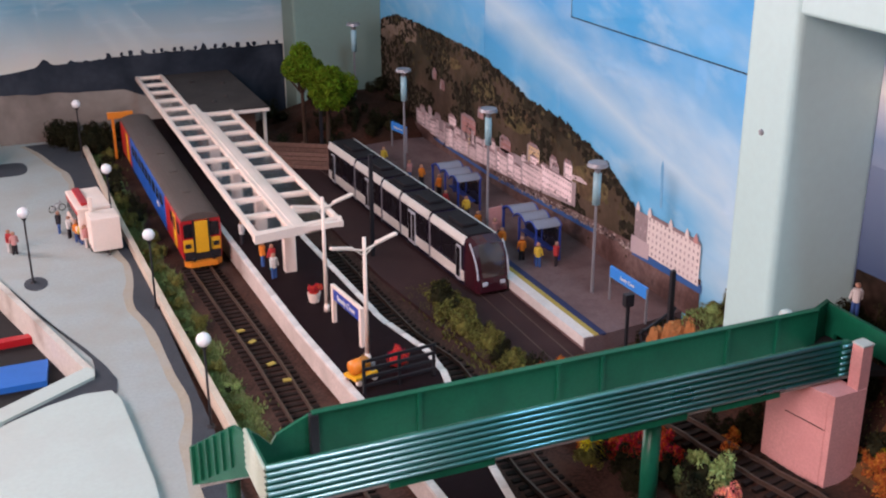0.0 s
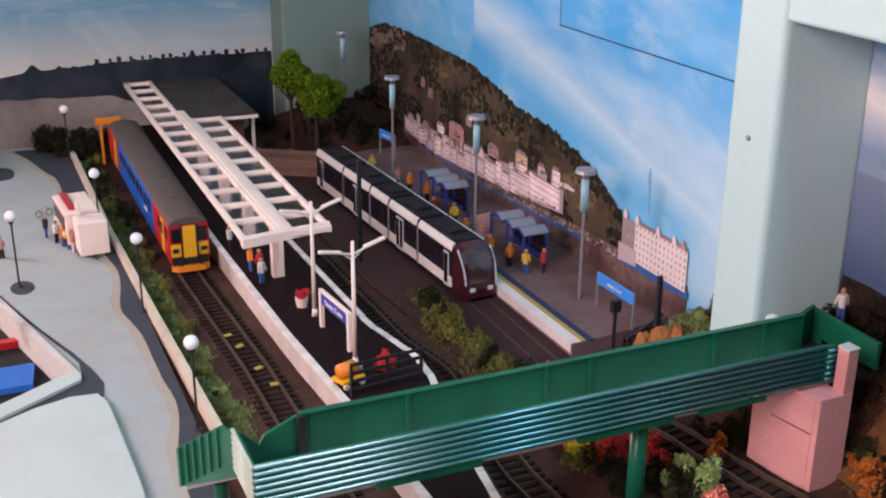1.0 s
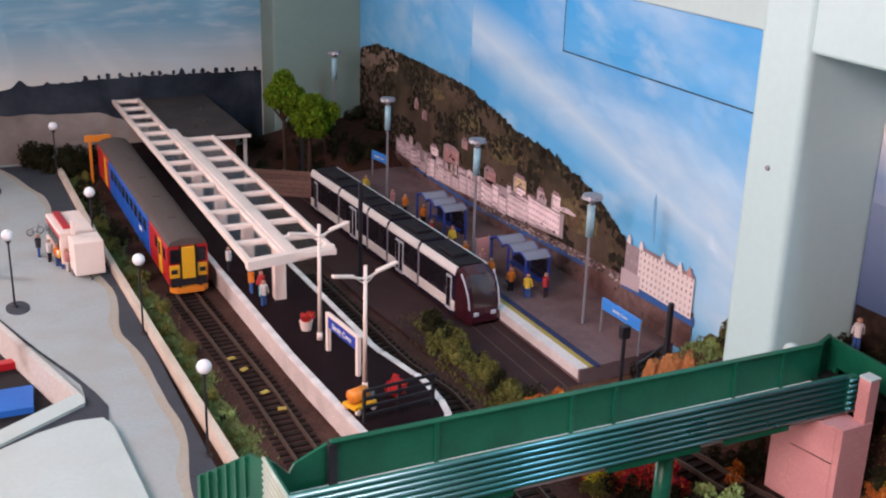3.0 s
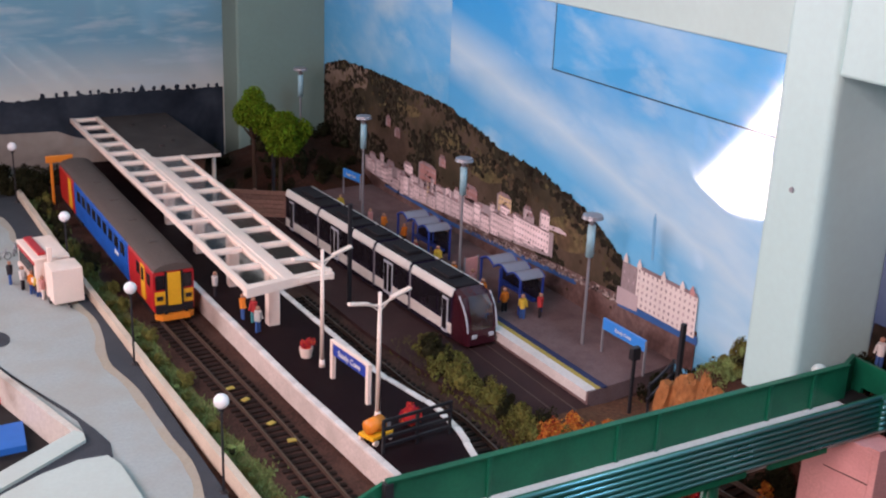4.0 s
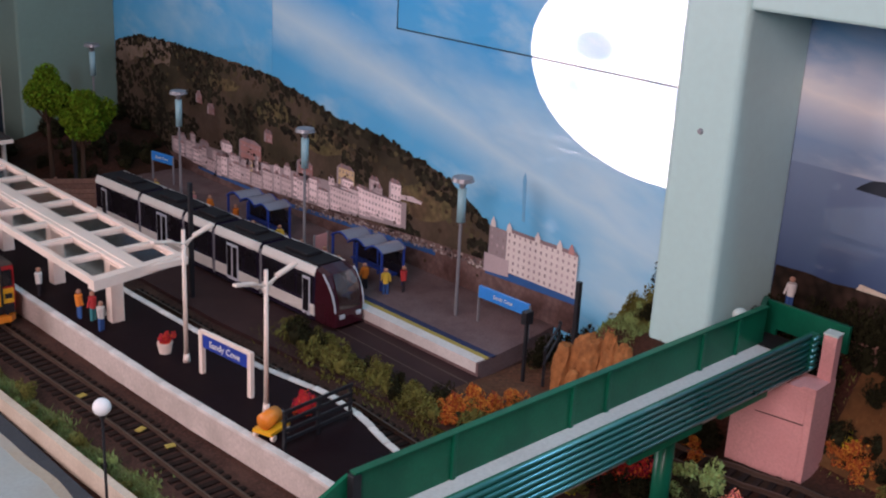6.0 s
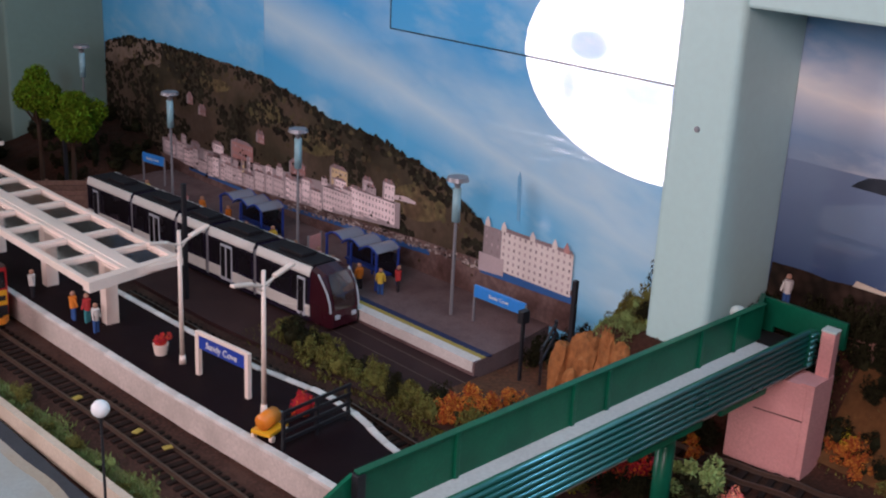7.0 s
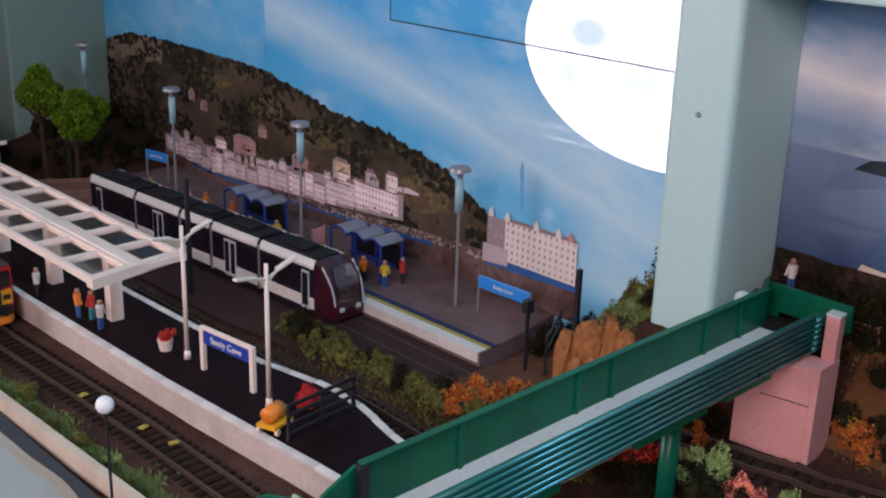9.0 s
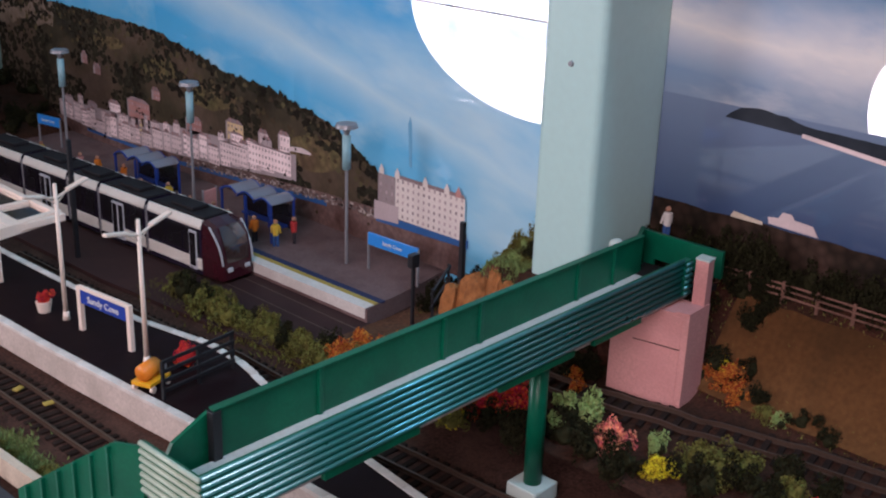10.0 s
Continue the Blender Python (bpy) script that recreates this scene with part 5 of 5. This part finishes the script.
for i, (k, x, y, s, t) in enumerate((("dark", 508, 640, 1.0, 1.4), ("dark", 500, 652, 0.8, 1.6), ("dark", 520, 636, 1.2, 1.7), ("green", 532, 620, 1.2, 1.6), ("dark", 540, 640, 1.2, 1.8), ("dark", 542, 606, 1.2, 1.8), ("green", 524, 604, 1.0, 1.3), ("dark", 516, 664, 0.8, 1.3), ("green", 536, 590, 1.0, 1.4), ("dark", 545, 660, 0.9, 1.6), ("dark", 490, 512, 1.0, 1.2), ("dark", 506, 519, 1.2, 1.6), ("dark", 520, 522, 1.2, 1.6), ("dark", 532, 518, 1.0, 1.4), ("dark", 500, 684, 0.9, 1.5), ("dark", 512, 688, 0.9, 1.6), ("dark", 522, 682, 1.0, 1.6), ("dark", 506, 672, 0.8, 1.3), ("dark", 534, 676, 0.9, 1.7))):
    bush(k, x, y, east_height(x, y) - 2, s, t, "by the rock face", i)
for i in range(26):
    x, y = rnd.uniform(490, 546), rnd.uniform(580, 640)
    bush(("green", "dark", "green", "pale")[i % 4], x, y, east_height(x, y) - 2, rnd.uniform(0.4, 0.8), rnd.uniform(0.7, 1.2), "by the rock face", i)
for i in range(14):
    x, y = rnd.uniform(455, 500), rnd.uniform(508, 524)
    bush("dark", x, y, east_height(x, y) - 2, rnd.uniform(0.6, 1.0), rnd.uniform(0.9, 1.3), "behind the footbridge", i)
for i in range(16):
    bush("dark" if i % 3 else "green", rnd.uniform(168, 186), 1120 + i * 22 + rnd.uniform(-8, 8), 0, rnd.uniform(0.6, 1.1), rnd.uniform(1.0, 1.6), "beside the west track", i)
for i, (x, y, s) in enumerate(((146, 1440, 1.9), (132, 1452, 1.7), (166, 1425, 1.8), (150, 1418, 1.3), (172, 1400, 1.5), (146, 1466, 1.6), (164, 1450, 1.4), (178, 1440, 1.4), (130, 1470, 1.3), (184, 1400, 1.2), (190, 1460, 1.4), (210, 1455, 1.3))):
    bush("dark", x, y, 0, s, 1.3, "at the end of the line", i)
for i in range(16):
    y = 640 + i * 27 + rnd.uniform(-8, 8)
    bush("green" if i % 4 else "pale", lerp(WALLX, y) + rnd.uniform(6, 15), y, 0, rnd.uniform(0.35, 0.7), rnd.uniform(0.7, 1.0), "beside the west track", i)
for i, (x, y) in enumerate(((181, 1035), (184, 955), (178, 905), (186, 862), (183, 1080))):
    bush("green", x, y, 0, 0.75, 1.2, "beside the west track", i)

def tufts(name, label, area_fn, count, mat, hmin, hmax, seed):
    rnd = random.Random(seed)
    verts, faces = [], []
    for _ in range(count):
        x, y, z = area_fn(rnd)
        h, a, w = rnd.uniform(hmin, hmax), rnd.uniform(0, 6.28), rnd.uniform(0.4, 0.9)
        dx, dy = math.cos(a) * w, math.sin(a) * w
        tx, ty = rnd.uniform(-1, 1) * h * 0.6, rnd.uniform(-1, 1) * h * 0.6
        k = len(verts)
        verts += [((x - dx) * MM, (y - dy) * MM, z * MM), ((x + dx) * MM, (y + dy) * MM, z * MM), ((x + tx) * MM, (y + ty) * MM, (z + h) * MM)]
        faces.append((k, k + 1, k + 2))
    me = bpy.data.meshes.new(name)
    me.from_pydata(verts, [], faces)
    me.materials.append(mat)
    return tagged(new(name, me), label, "grass", kind="stuff")


def grass_strip(r):
    y = r.uniform(560, 1460)
    x = lerp(WALLX, y) + 3 + abs(r.gauss(0, 0.5)) * 23 * (0.7 + 0.5 * noise.noise((y * 0.03, 0, 0)))
    return (x, y, -0.8)


tufts("grass", "pale green static grass verge along the track", grass_strip, 36000, M_GRASS, 1.4, 4.4, 3)
bm = BM()
gy = list(np.arange(480, 1471, 10))
sheet(bm, [[(lerp(WALLX, y) + 2 + u * (23 + 5 * noise.noise((y * 0.03, 0, 0))), y, 1.6 * (1 - u) - 0.9 * u + 0.5 * noise.noise((y * 0.2, u * 4, 0))) for u in np.linspace(0, 1, 6)] for y in gy])
structure("grass_verge", bm, M_VERGE, smooth=True)
tufts("weeds", "green weeds on the garden strip", lambda r: (lerp([(690, 374), (846, 376), (1000, 362)], y := r.uniform(640, 870)) + r.gauss(4, 7), y, -0.5), 3000, M_LEAF, 1.5, 5, 5)


def bank_grass(r):
    x, y = r.uniform(482, 546), r.uniform(200, 690)
    return (x, y, east_height(x, y) - 0.4)


tufts("bank_grass", "dry scrub scattered over the bank", lambda r: bank_grass(r), 5000, M_LEAF, 1.0, 3.0, 6)


def plateau(r):
    x, y = r.uniform(476, 547), r.uniform(581, 640)
    return (x, y, east_height(x, y) - 0.4)


tufts("plateau_grass", "yellow green static grass above the rock face", plateau, 7000, M_GRASS, 1.5, 4.0, 12)


def tree(x, y, h, cx, mat, seed):
    r = thing("tree", "model tree with bright lime green foam crown", "tree", x, y, 0)
    rnd = random.Random(seed)
    bm = BM()
    rod(bm, (0, 0, 0), (cx * 0.3, 0, h * 0.62), 3.2, 2.0, 9)
    for k in range(6):
        a = k * 1.05
        rod(bm, (cx * 0.3, 0, h * 0.58), (cx + math.cos(a) * 18, math.sin(a) * 18, h * (0.78 + 0.05 * (k % 3))), 1.6, 0.5, 6)
    part("trunk", bm, M_TRUNK, r)
    bm = BM()
    lobes = []
    for _ in range(26):
        v = Vector((rnd.gauss(0, 1), rnd.gauss(0, 1), rnd.gauss(0, 1))).normalized() * rnd.uniform(4, 23)
        lobes.append((cx + v.x, v.y, h * 0.8 + v.z * 0.85, rnd.uniform(9, 14)))
    for _ in range(30000):
        lx, ly, lz, s = rnd.choice(lobes)
        c = Vector((lx, ly, lz)) + Vector((rnd.gauss(0, 1), rnd.gauss(0, 1), rnd.gauss(0, 1))).normalized() * s * rnd.uniform(0.45, 1.08)
        a = Vector((rnd.gauss(0, 1), rnd.gauss(0, 1), rnd.gauss(0, 1))).normalized() * rnd.uniform(0.9, 1.7)
        b = Vector((rnd.gauss(0, 1), rnd.gauss(0, 1), rnd.gauss(0, 1))).normalized() * rnd.uniform(1.1, 2.3)
        bm.faces.new([bm.verts.new(c + a), bm.verts.new(c + b), bm.verts.new(c - a), bm.verts.new(c - b)])
    part("crown", bm, mat, r)
    return r


tree(418, 1250, 118, 5, M_LEAFB, 2)
tree(400, 1282, 138, -4, M_LEAFB, 8)


# ---- shelters, posts, planters
def shelter():
    r = thing("tram_shelter", "blue framed tram shelter with wavy grey roof", "shelter", 497, 882, 13, 0, "shelters of the tram stop")
    for k in range(3):
        y = k * 23 - 23
        bm = BM()
        n = 8
        rows = [[(-13 + 26 * i / n, y - 11.2 + 22.4 * j / 6, 31.5 + 6.0 * math.sin(math.pi * (0.12 + 0.88 * j / 6))) for i in range(n + 1)] for j in range(7)]
        sheet(bm, rows)
        sheet(bm, [[(p[0], p[1], p[2] - 0.9) for p in row] for row in rows])
        rf = part("roof", bm, M_SHGLASS, r)
        for s in (-13, 13):
            bm = BM()
            for j in range(6):
                a, b = rows[j][0 if s < 0 else n], rows[j + 1][0 if s < 0 else n]
                rod(bm, (s, a[1], a[2] - 0.5), (s, b[1], b[2] - 0.5), 0.8, seg=6)
            part("roof_rim", bm, M_BLUEF, rf)
    for x in (-12, 12):
        for y in (-33, 0, 33):
            bm = BM(); box(bm, x - 0.9, x + 0.9, y - 0.9, y + 0.9, 0, 33.5, 0.2); part("post", bm, M_BLUEF, r)
    bm = BM(); box(bm, 11.6, 12.4, -33, 33, 6, 28); part("back_panel", bm, M_DARKGLASS, r)
    bm = BM(); box(bm, 4, 10, -28, 28, 8, 10, 0.3); part("seat", bm, M_BLUEF, r)
    return r


sh = shelter()
copy_thing(sh, pose(0.487, 1.032, 0.013))
board = thing("poster_board", "pale poster panel beside the tram shelter", "notice board", 483, 930, 13, 10)
bm = BM(); box(bm, -8, 8, -0.7, 0.7, 6, 28, 0.3); part("panel", bm, M_PINK, board)
for s in (-8, 8):
    bm = BM(); box(bm, s - 0.7, s + 0.7, -0.7, 0.7, 0, 29, 0.2); part("leg", bm, M_GREYM, board)


def mast(x, y, z, h, arm=0):
    r = thing("mast", "black overhead line mast beside the tram road", "mast", x, y, z, 0, "overhead masts")
    bm = BM(); box(bm, -1.7, 1.7, -1.7, 1.7, 0, h, 0.3); part("post", bm, M_BLACK, r)
    bm = BM(); box(bm, -3.5, 3.5, -3.5, 3.5, 0, 1.6, 0.3); part("base", bm, M_BLACK, r)
    if arm:
        bm = BM(); rod(bm, (0, 0, h - 4), (arm, 0, h - 1), 0.6, seg=6); part("arm", bm, M_BLACK, r)
    return r


mast(367, 951, 0, 101)
mast(411, 1252, 0, 92)
mast(486, 640, 8, 78)
sig = thing("signal_post", "black signal post with square lamp head", "signal", 470, 671, 6)
bm = BM(); box(bm, -1.1, 1.1, -1.1, 1.1, -6, 44, 0.2); part("post", bm, M_BLACK, sig)
bm = BM(); box(bm, -3.8, 3.8, -2.6, 2.6, 42, 52, 0.6); part("head", bm, M_BLACK, sig)
gate = thing("dark_barrier", "dark timber rail barrier at the platform end", "barrier", 490, 664, 8, 30)
for z in (14, 24):
    bm = BM(); box(bm, -24, 34, -0.8, 0.8, z, z + 2.2, 0.2); part("rail", bm, M_BLACK, gate)
for x in (-20, 30):
    bm = BM(); box(bm, x - 1, x + 1, -1, 1, -8, 28, 0.2); part("post", bm, M_BLACK, gate)


def planter(x, y, s=1.0):
    r = thing("planter_tub", "white tub planted with bright red flowers", "planter", x, y, 19.6, 0, "flower tubs on the platform")
    bm = BM(); rod(bm, (0, 0, 0), (0, 0, 8 * s), 4.2 * s, 5.6 * s, 16); part("tub", bm, M_WHITE, r)
    a = new("flowers", KINDS["red"][0][0]); a.parent = r; a.matrix_basis = Matrix.Translation((0, 0, 0.006 * s)) @ Matrix.Diagonal((0.55 * s, 0.55 * s, 0.75 * s, 1))
    bm = BM(); ball(bm, (0, 0, 9.5 * s), 4.4 * s, 2); part("bloom_core", bm, M_RED, r)
    return r


planter(275, 833)
red_dome = thing("red_dome_plant", "dark red domed shrub beside the platform trolley", "shrub", 297, 699, 19.6)
fol = new("foliage", KINDS["red"][1][0])
fol.parent, fol.matrix_basis = red_dome, Matrix.Diagonal((0.62, 0.62, 1.15, 1))
bm = BM(); ball(bm, (0, 0, 7), 1, 3, (6.2, 6.2, 7.2)); part("core", bm, M_RED, red_dome, smooth=True)

# rock face beside the column
rock = thing("rock_face", "orange sandy rock outcrop below the column", "rock", 474, 612, 8)
for k, (dx, dy, w, h) in enumerate(((0, -24, 15, 58), (3, -11, 16, 62), (-1, 2, 16, 56), (4, 14, 15, 50), (-1, 25, 14, 40), (-9, -6, 11, 32), (-8, 9, 11, 28), (8, 30, 13, 36), (2, -38, 14, 54))):
    bm = BM()
    ball(bm, (0, 0, 0), 1, 4)
    for v in bm.verts:
        c = v.co
        c = Vector([math.copysign(abs(t) ** 0.55, t) for t in c])
        c = Vector((c.x * w * 0.5, c.y * w * 0.5, c.z * h * 0.5))
        p = c + Vector((k * 31, k * 17, 0))
        ridge = abs(noise.noise(Vector((p.x * 0.22, p.y * 0.22, p.z * 0.04))))
        c *= 1 - 0.35 * ridge + 0.14 * noise.noise(p * 0.12)
        c.x += 0.12 * c.z
        v.co = c + Vector((dx, dy, h * 0.42))
    part("boulder", bm, M_ROCK, rock)
low = thing("earth_bank", "reddish sandy bank in front of the tram stop", "bank", 0, 0, 0)
bm = BM()
sheet(bm, [[(x, y, east_height(x, y) + 0.4 + 2.5 * max(0, noise.noise((x * 0.06, y * 0.06, 2)))) for x in np.linspace(398, 520, 30)] for y in np.linspace(600, 694, 24)])
part("soil", bm, M_SOIL, low, smooth=True)
bm = BM()
sheet(bm, [[(x, y, east_height(x, y) + 1.8 + 2 * max(0, noise.noise((x * 0.05, y * 0.03, 6)))) for x in np.linspace(486, 530, 16)] for y in np.linspace(-100, 452, 60)])
structure("sandy_slope", bm, M_SAND, smooth=True)

def corner_height(x, y):
    u, v = min(1, max(0, (y - 1225) / 130)), min(1, max(0, (x - 352) / 120))
    return -2 + 46 * u * u * (3 - 2 * u) * (0.25 + 0.75 * v) + 3 * noise.noise((x * 0.05, y * 0.05, 1)) + 1.5 * noise.noise((x * 0.17, y * 0.17, 4))


bm = BM()
sheet(bm, [[(x, y, corner_height(x, y)) for x in np.linspace(352, 549, 36)] for y in np.linspace(1222, 1424, 36)])
structure("corner_bank", bm, M_EARTH, smooth=True)
for i in range(30):
    x, y = rnd.uniform(380, 545), rnd.uniform(1262, 1418)
    bush("dark", x, y, corner_height(x, y) - 2, rnd.uniform(0.7, 1.4), rnd.uniform(0.9, 1.6), "on the corner bank", i)

rail_fence = thing("timber_rail_fence", "brown timber post and rail fence on the slope", "fence")
for i in range(16):
    y = 470 - i * 22
    z = east_height(534, y)
    bm = BM(); box(bm, 533, 535, y - 1, y + 1, z - 2, z + 13, 0.2); part("post", bm, M_TIMBER, rail_fence)
    if i < 15:
        z2 = east_height(534, y - 22)
        for h in (4, 8, 11.5):
            bm = BM(); rod(bm, (533, y, z + h), (533, y - 22, z2 + h), 0.7, seg=6); part("rail", bm, M_TIMBER, rail_fence)


# ---- painted miniature figures
def figurine(x, y, z, rz, shirt, legs, label, s=1.0):
    bm = BM()
    for sx in (-1, 1):
        rod(bm, (sx * 1.5, 0, 0), (sx * 1.2, 0, 10), 1.2, 1.5, 8)
        rod(bm, (sx * 3.0, 0, 17.5), (sx * 3.8, -1.5, 11), 0.9, 0.8, 7)
    rod(bm, (0, 0, 9.5), (0, 0, 18.5), 2.4, 3.0, 10)
    ball(bm, (0, -0.2, 21), 2.0, 2)
    for f in bm.faces:
        c = f.calc_center_median()
        f.material_index = 2 if c.z > 18.8 else 1 if c.z > 9.6 else 0
    for v in bm.verts:
        v.co *= s
    me = mesh_of("figurine", bm, legs)
    me.materials.append(shirt)
    me.materials.append(M_SKIN)
    ob = new("figurine", me)
    ob.matrix_basis = pose(x * MM, y * MM, z * MM, 0, 0, rz)
    return tagged(ob, label, "figurine", "painted miniature figures")


figurine(258, 894, 19.6, 20, WHI, BLU, "small painted figure with pale top on the platform")
figurine(262, 915, 19.6, 200, REDC, TEA, "small painted figure in red under the canopy")
figurine(256, 925, 19.6, 90, ORG, BLU, "small painted figure in orange under the canopy")
figurine(252, 985, 19.6, 60, WHI, DRK, "small painted figure in white under the canopy")
rnd = random.Random(9)
for i, (x, y) in enumerate(((478, 862), (484, 842), (500, 838), (472, 890), (476, 915), (470, 940), (478, 985), (466, 1010), (480, 1060), (470, 1120), (476, 1100), (462, 1180), (505, 1020))):
    figurine(x, y, 13, rnd.uniform(0, 360), (ORG, YEL, REDC, ORG, PNK)[i % 5], (DRK, BLU)[i % 2], "small painted figure in %s waiting at the tram stop" % ("orange", "yellow", "red", "orange", "pink")[i % 5])
figurine(528, 506, 100, 150, WHI, BLU, "small painted figure in white above the footbridge", 0.95)
for i, (x, y, c) in enumerate(((116, 1095, ORG), (122, 1078, PNK), (110, 1110, WHI), (102, 1128, DRK), (54, 1092, REDC), (58, 1085, PNK), (120, 1086, YEL))):
    figurine(x, y, 3, rnd.uniform(0, 360), c, (BLU, WHI, DRK)[i % 3], "small painted figure on the car park by the kiosk")

# snack kiosk trailer
kiosk = thing("snack_kiosk", "white snack trailer with red awning and open hatch", "kiosk", 130, 1112, 3, 4)
bm = BM(); box(bm, -14, 16, -28, 34, 5, 34, 0.8); part("body", bm, M_WHITE, kiosk)
bm = BM(); box(bm, -15, 17, -29, 35, 34, 37, 0.8); part("roof", bm, M_WHITE, kiosk)
bm = BM(); box(bm, -9, -2, -20, 32, 37, 39.5, 0.6); part("red_roof_sign", bm, M_REDP, kiosk)
bm = BM(); box(bm, -14.8, -13.6, -22, 28, 18, 30, 0.3); part("hatch", bm, M_DARKGLASS, kiosk)
bm = BM(); box(bm, -16.5, -13.8, -24, 30, 13, 17, 0.3); part("counter", bm, M_WHITE, kiosk)
bm = BM(); box(bm, -15.2, -13.8, -26, 32, 6, 12, 0.3); part("red_skirt", bm, M_MAROON, kiosk)
bm = BM(); box(bm, -15.0, -13.9, -26, 32, 30.5, 33, 0.3); part("red_stripe", bm, M_REDP, kiosk)
for x in (-11, 13):
    bm = BM(); rod(bm, (x - 1.5, 3, 4), (x + 1.5, 3, 4), 4.0, 4.0, 14); part("wheel", bm, M_BLACK, kiosk)
van = thing("white_box_trailer", "plain white box trailer beside the kiosk", "trailer", 138, 1064, 3, 3)
bm = BM(); box(bm, -13, 14, -14, 14, 4, 36, 0.8); part("body", bm, M_WHITE, van)
bm = BM(); box(bm, -10, -6, 10, 14, 36, 50, 0.5); part("vent", bm, M_WHITE, van)
bm = BM(); rod(bm, (0, -13, 3), (0, -22, 3), 1.0); part("tow_bar", bm, M_BLACK, van)
for x in (-12, 13):
    bm = BM(); rod(bm, (x - 1, 2, 3.4), (x + 1, 2, 3.4), 3.4, 3.4, 14); part("wheel", bm, M_BLACK, van)


hut = thing("beach_hut", "pale teal beach hut with pitched roof on the car park", "hut", 40, 1402, 3, -18)
bm = BM(); box(bm, -24, 14, -20, 24, 0, 17, 0.5); part("wall", bm, M_TEALW, hut)
bm = BM(); fan(bm, [(-23, 16), (27, 16), (2, 30)], -26, 16); part("roof", bm, M_TEALW, hut)
bm = BM(); slab(bm, [(62 + 26 * math.cos(a), 1368 + 30 * math.sin(a) + 4 * math.sin(3 * a)) for a in np.linspace(0, 6.0, 22)], 2.4, 3.6); part("tarmac_patch", bm, M_ASPHALT, car_park)


def bicycle(x, y, rz):
    r = thing("bicycle", "small dark model bicycle on the car park", "bicycle", x, y, 3, rz, "bicycles by the kiosk")
    for s in (-5.5, 5.5):
        bm = BM()
        for k in range(12):
            a, b = k * math.pi / 6, (k + 1) * math.pi / 6
            rod(bm, (s + 3.6 * math.cos(a), 0, 3.8 + 3.6 * math.sin(a)), (s + 3.6 * math.cos(b), 0, 3.8 + 3.6 * math.sin(b)), 0.4, seg=5)
        part("wheel", bm, M_BLACK, r)
    bm = BM()
    for p, q in (((-5.5, 0, 3.8), (-1, 0, 9)), ((-1, 0, 9), (4, 0, 9)), ((4, 0, 9), (5.5, 0, 3.8)), ((0, 0, 3.5), (4, 0, 9)), ((-5.5, 0, 3.8), (0, 0, 3.5)), ((4, -2.5, 11), (4, 2.5, 11)), ((4, 0, 9), (4, 0, 11))):
        rod(bm, p, q, 0.45, seg=5)
    part("frame", bm, M_GREYM, r)


bicycle(106, 1195, 20)
bicycle(120, 1210, 70)
bicycle(30, 1150, 10)
bicycle(40, 1165, 35)

dome = thing("white_dome", "small white rounded cap behind the footbridge parapet", "cap", 478, 509, 100)
bm = BM(); ball(bm, (0, 0, 7.5), 5, 3, (1, 1, 0.8)); rod(bm, (0, 0, -14), (0, 0, 7.5), 4.0, 4.9, 16); part("cap", bm, M_PALE, dome, smooth=True)

# screw in the column, as a small domed head
screw = thing("screw_head", "small metal screw head in the painted column", "screw", 484, 557, 209)
bm = BM(); rod(bm, (-1.2, 0, 0), (0.6, 0, 0), 1.5, 2.2, 14); part("head", bm, M_GREYM, screw)
screw2 = thing("screw_head", "small metal screw head in the side of the painted column", "screw", 524, 534, 245, 90)
bm = BM(); rod(bm, (-1.0, 0, 0), (0.6, 0, 0), 1.2, 1.8, 14); part("head", bm, M_GREYM, screw2)

# coping slabs of the island platform
for pts, s in ((PLAT_L, 1), (PLAT_R, -1)):
    y = 484.0
    while y < 1462:
        x, d = lerp(pts, y + 11), (lerp(pts, y + 22) - lerp(pts, y)) / 22
        if y == 484.0 and s == 1:
            bm = BM(); box(bm, -2.6, 2.6, -10.9, 10.9, -1.2, 1.4, 0.25)
            me = mesh_of("coping_slab", bm, M_COPING)
        piece("coping_slab", me, platform, x + s * 2.2, y + 11, 18.8, -math.degrees(math.atan(d)))
        y += 22
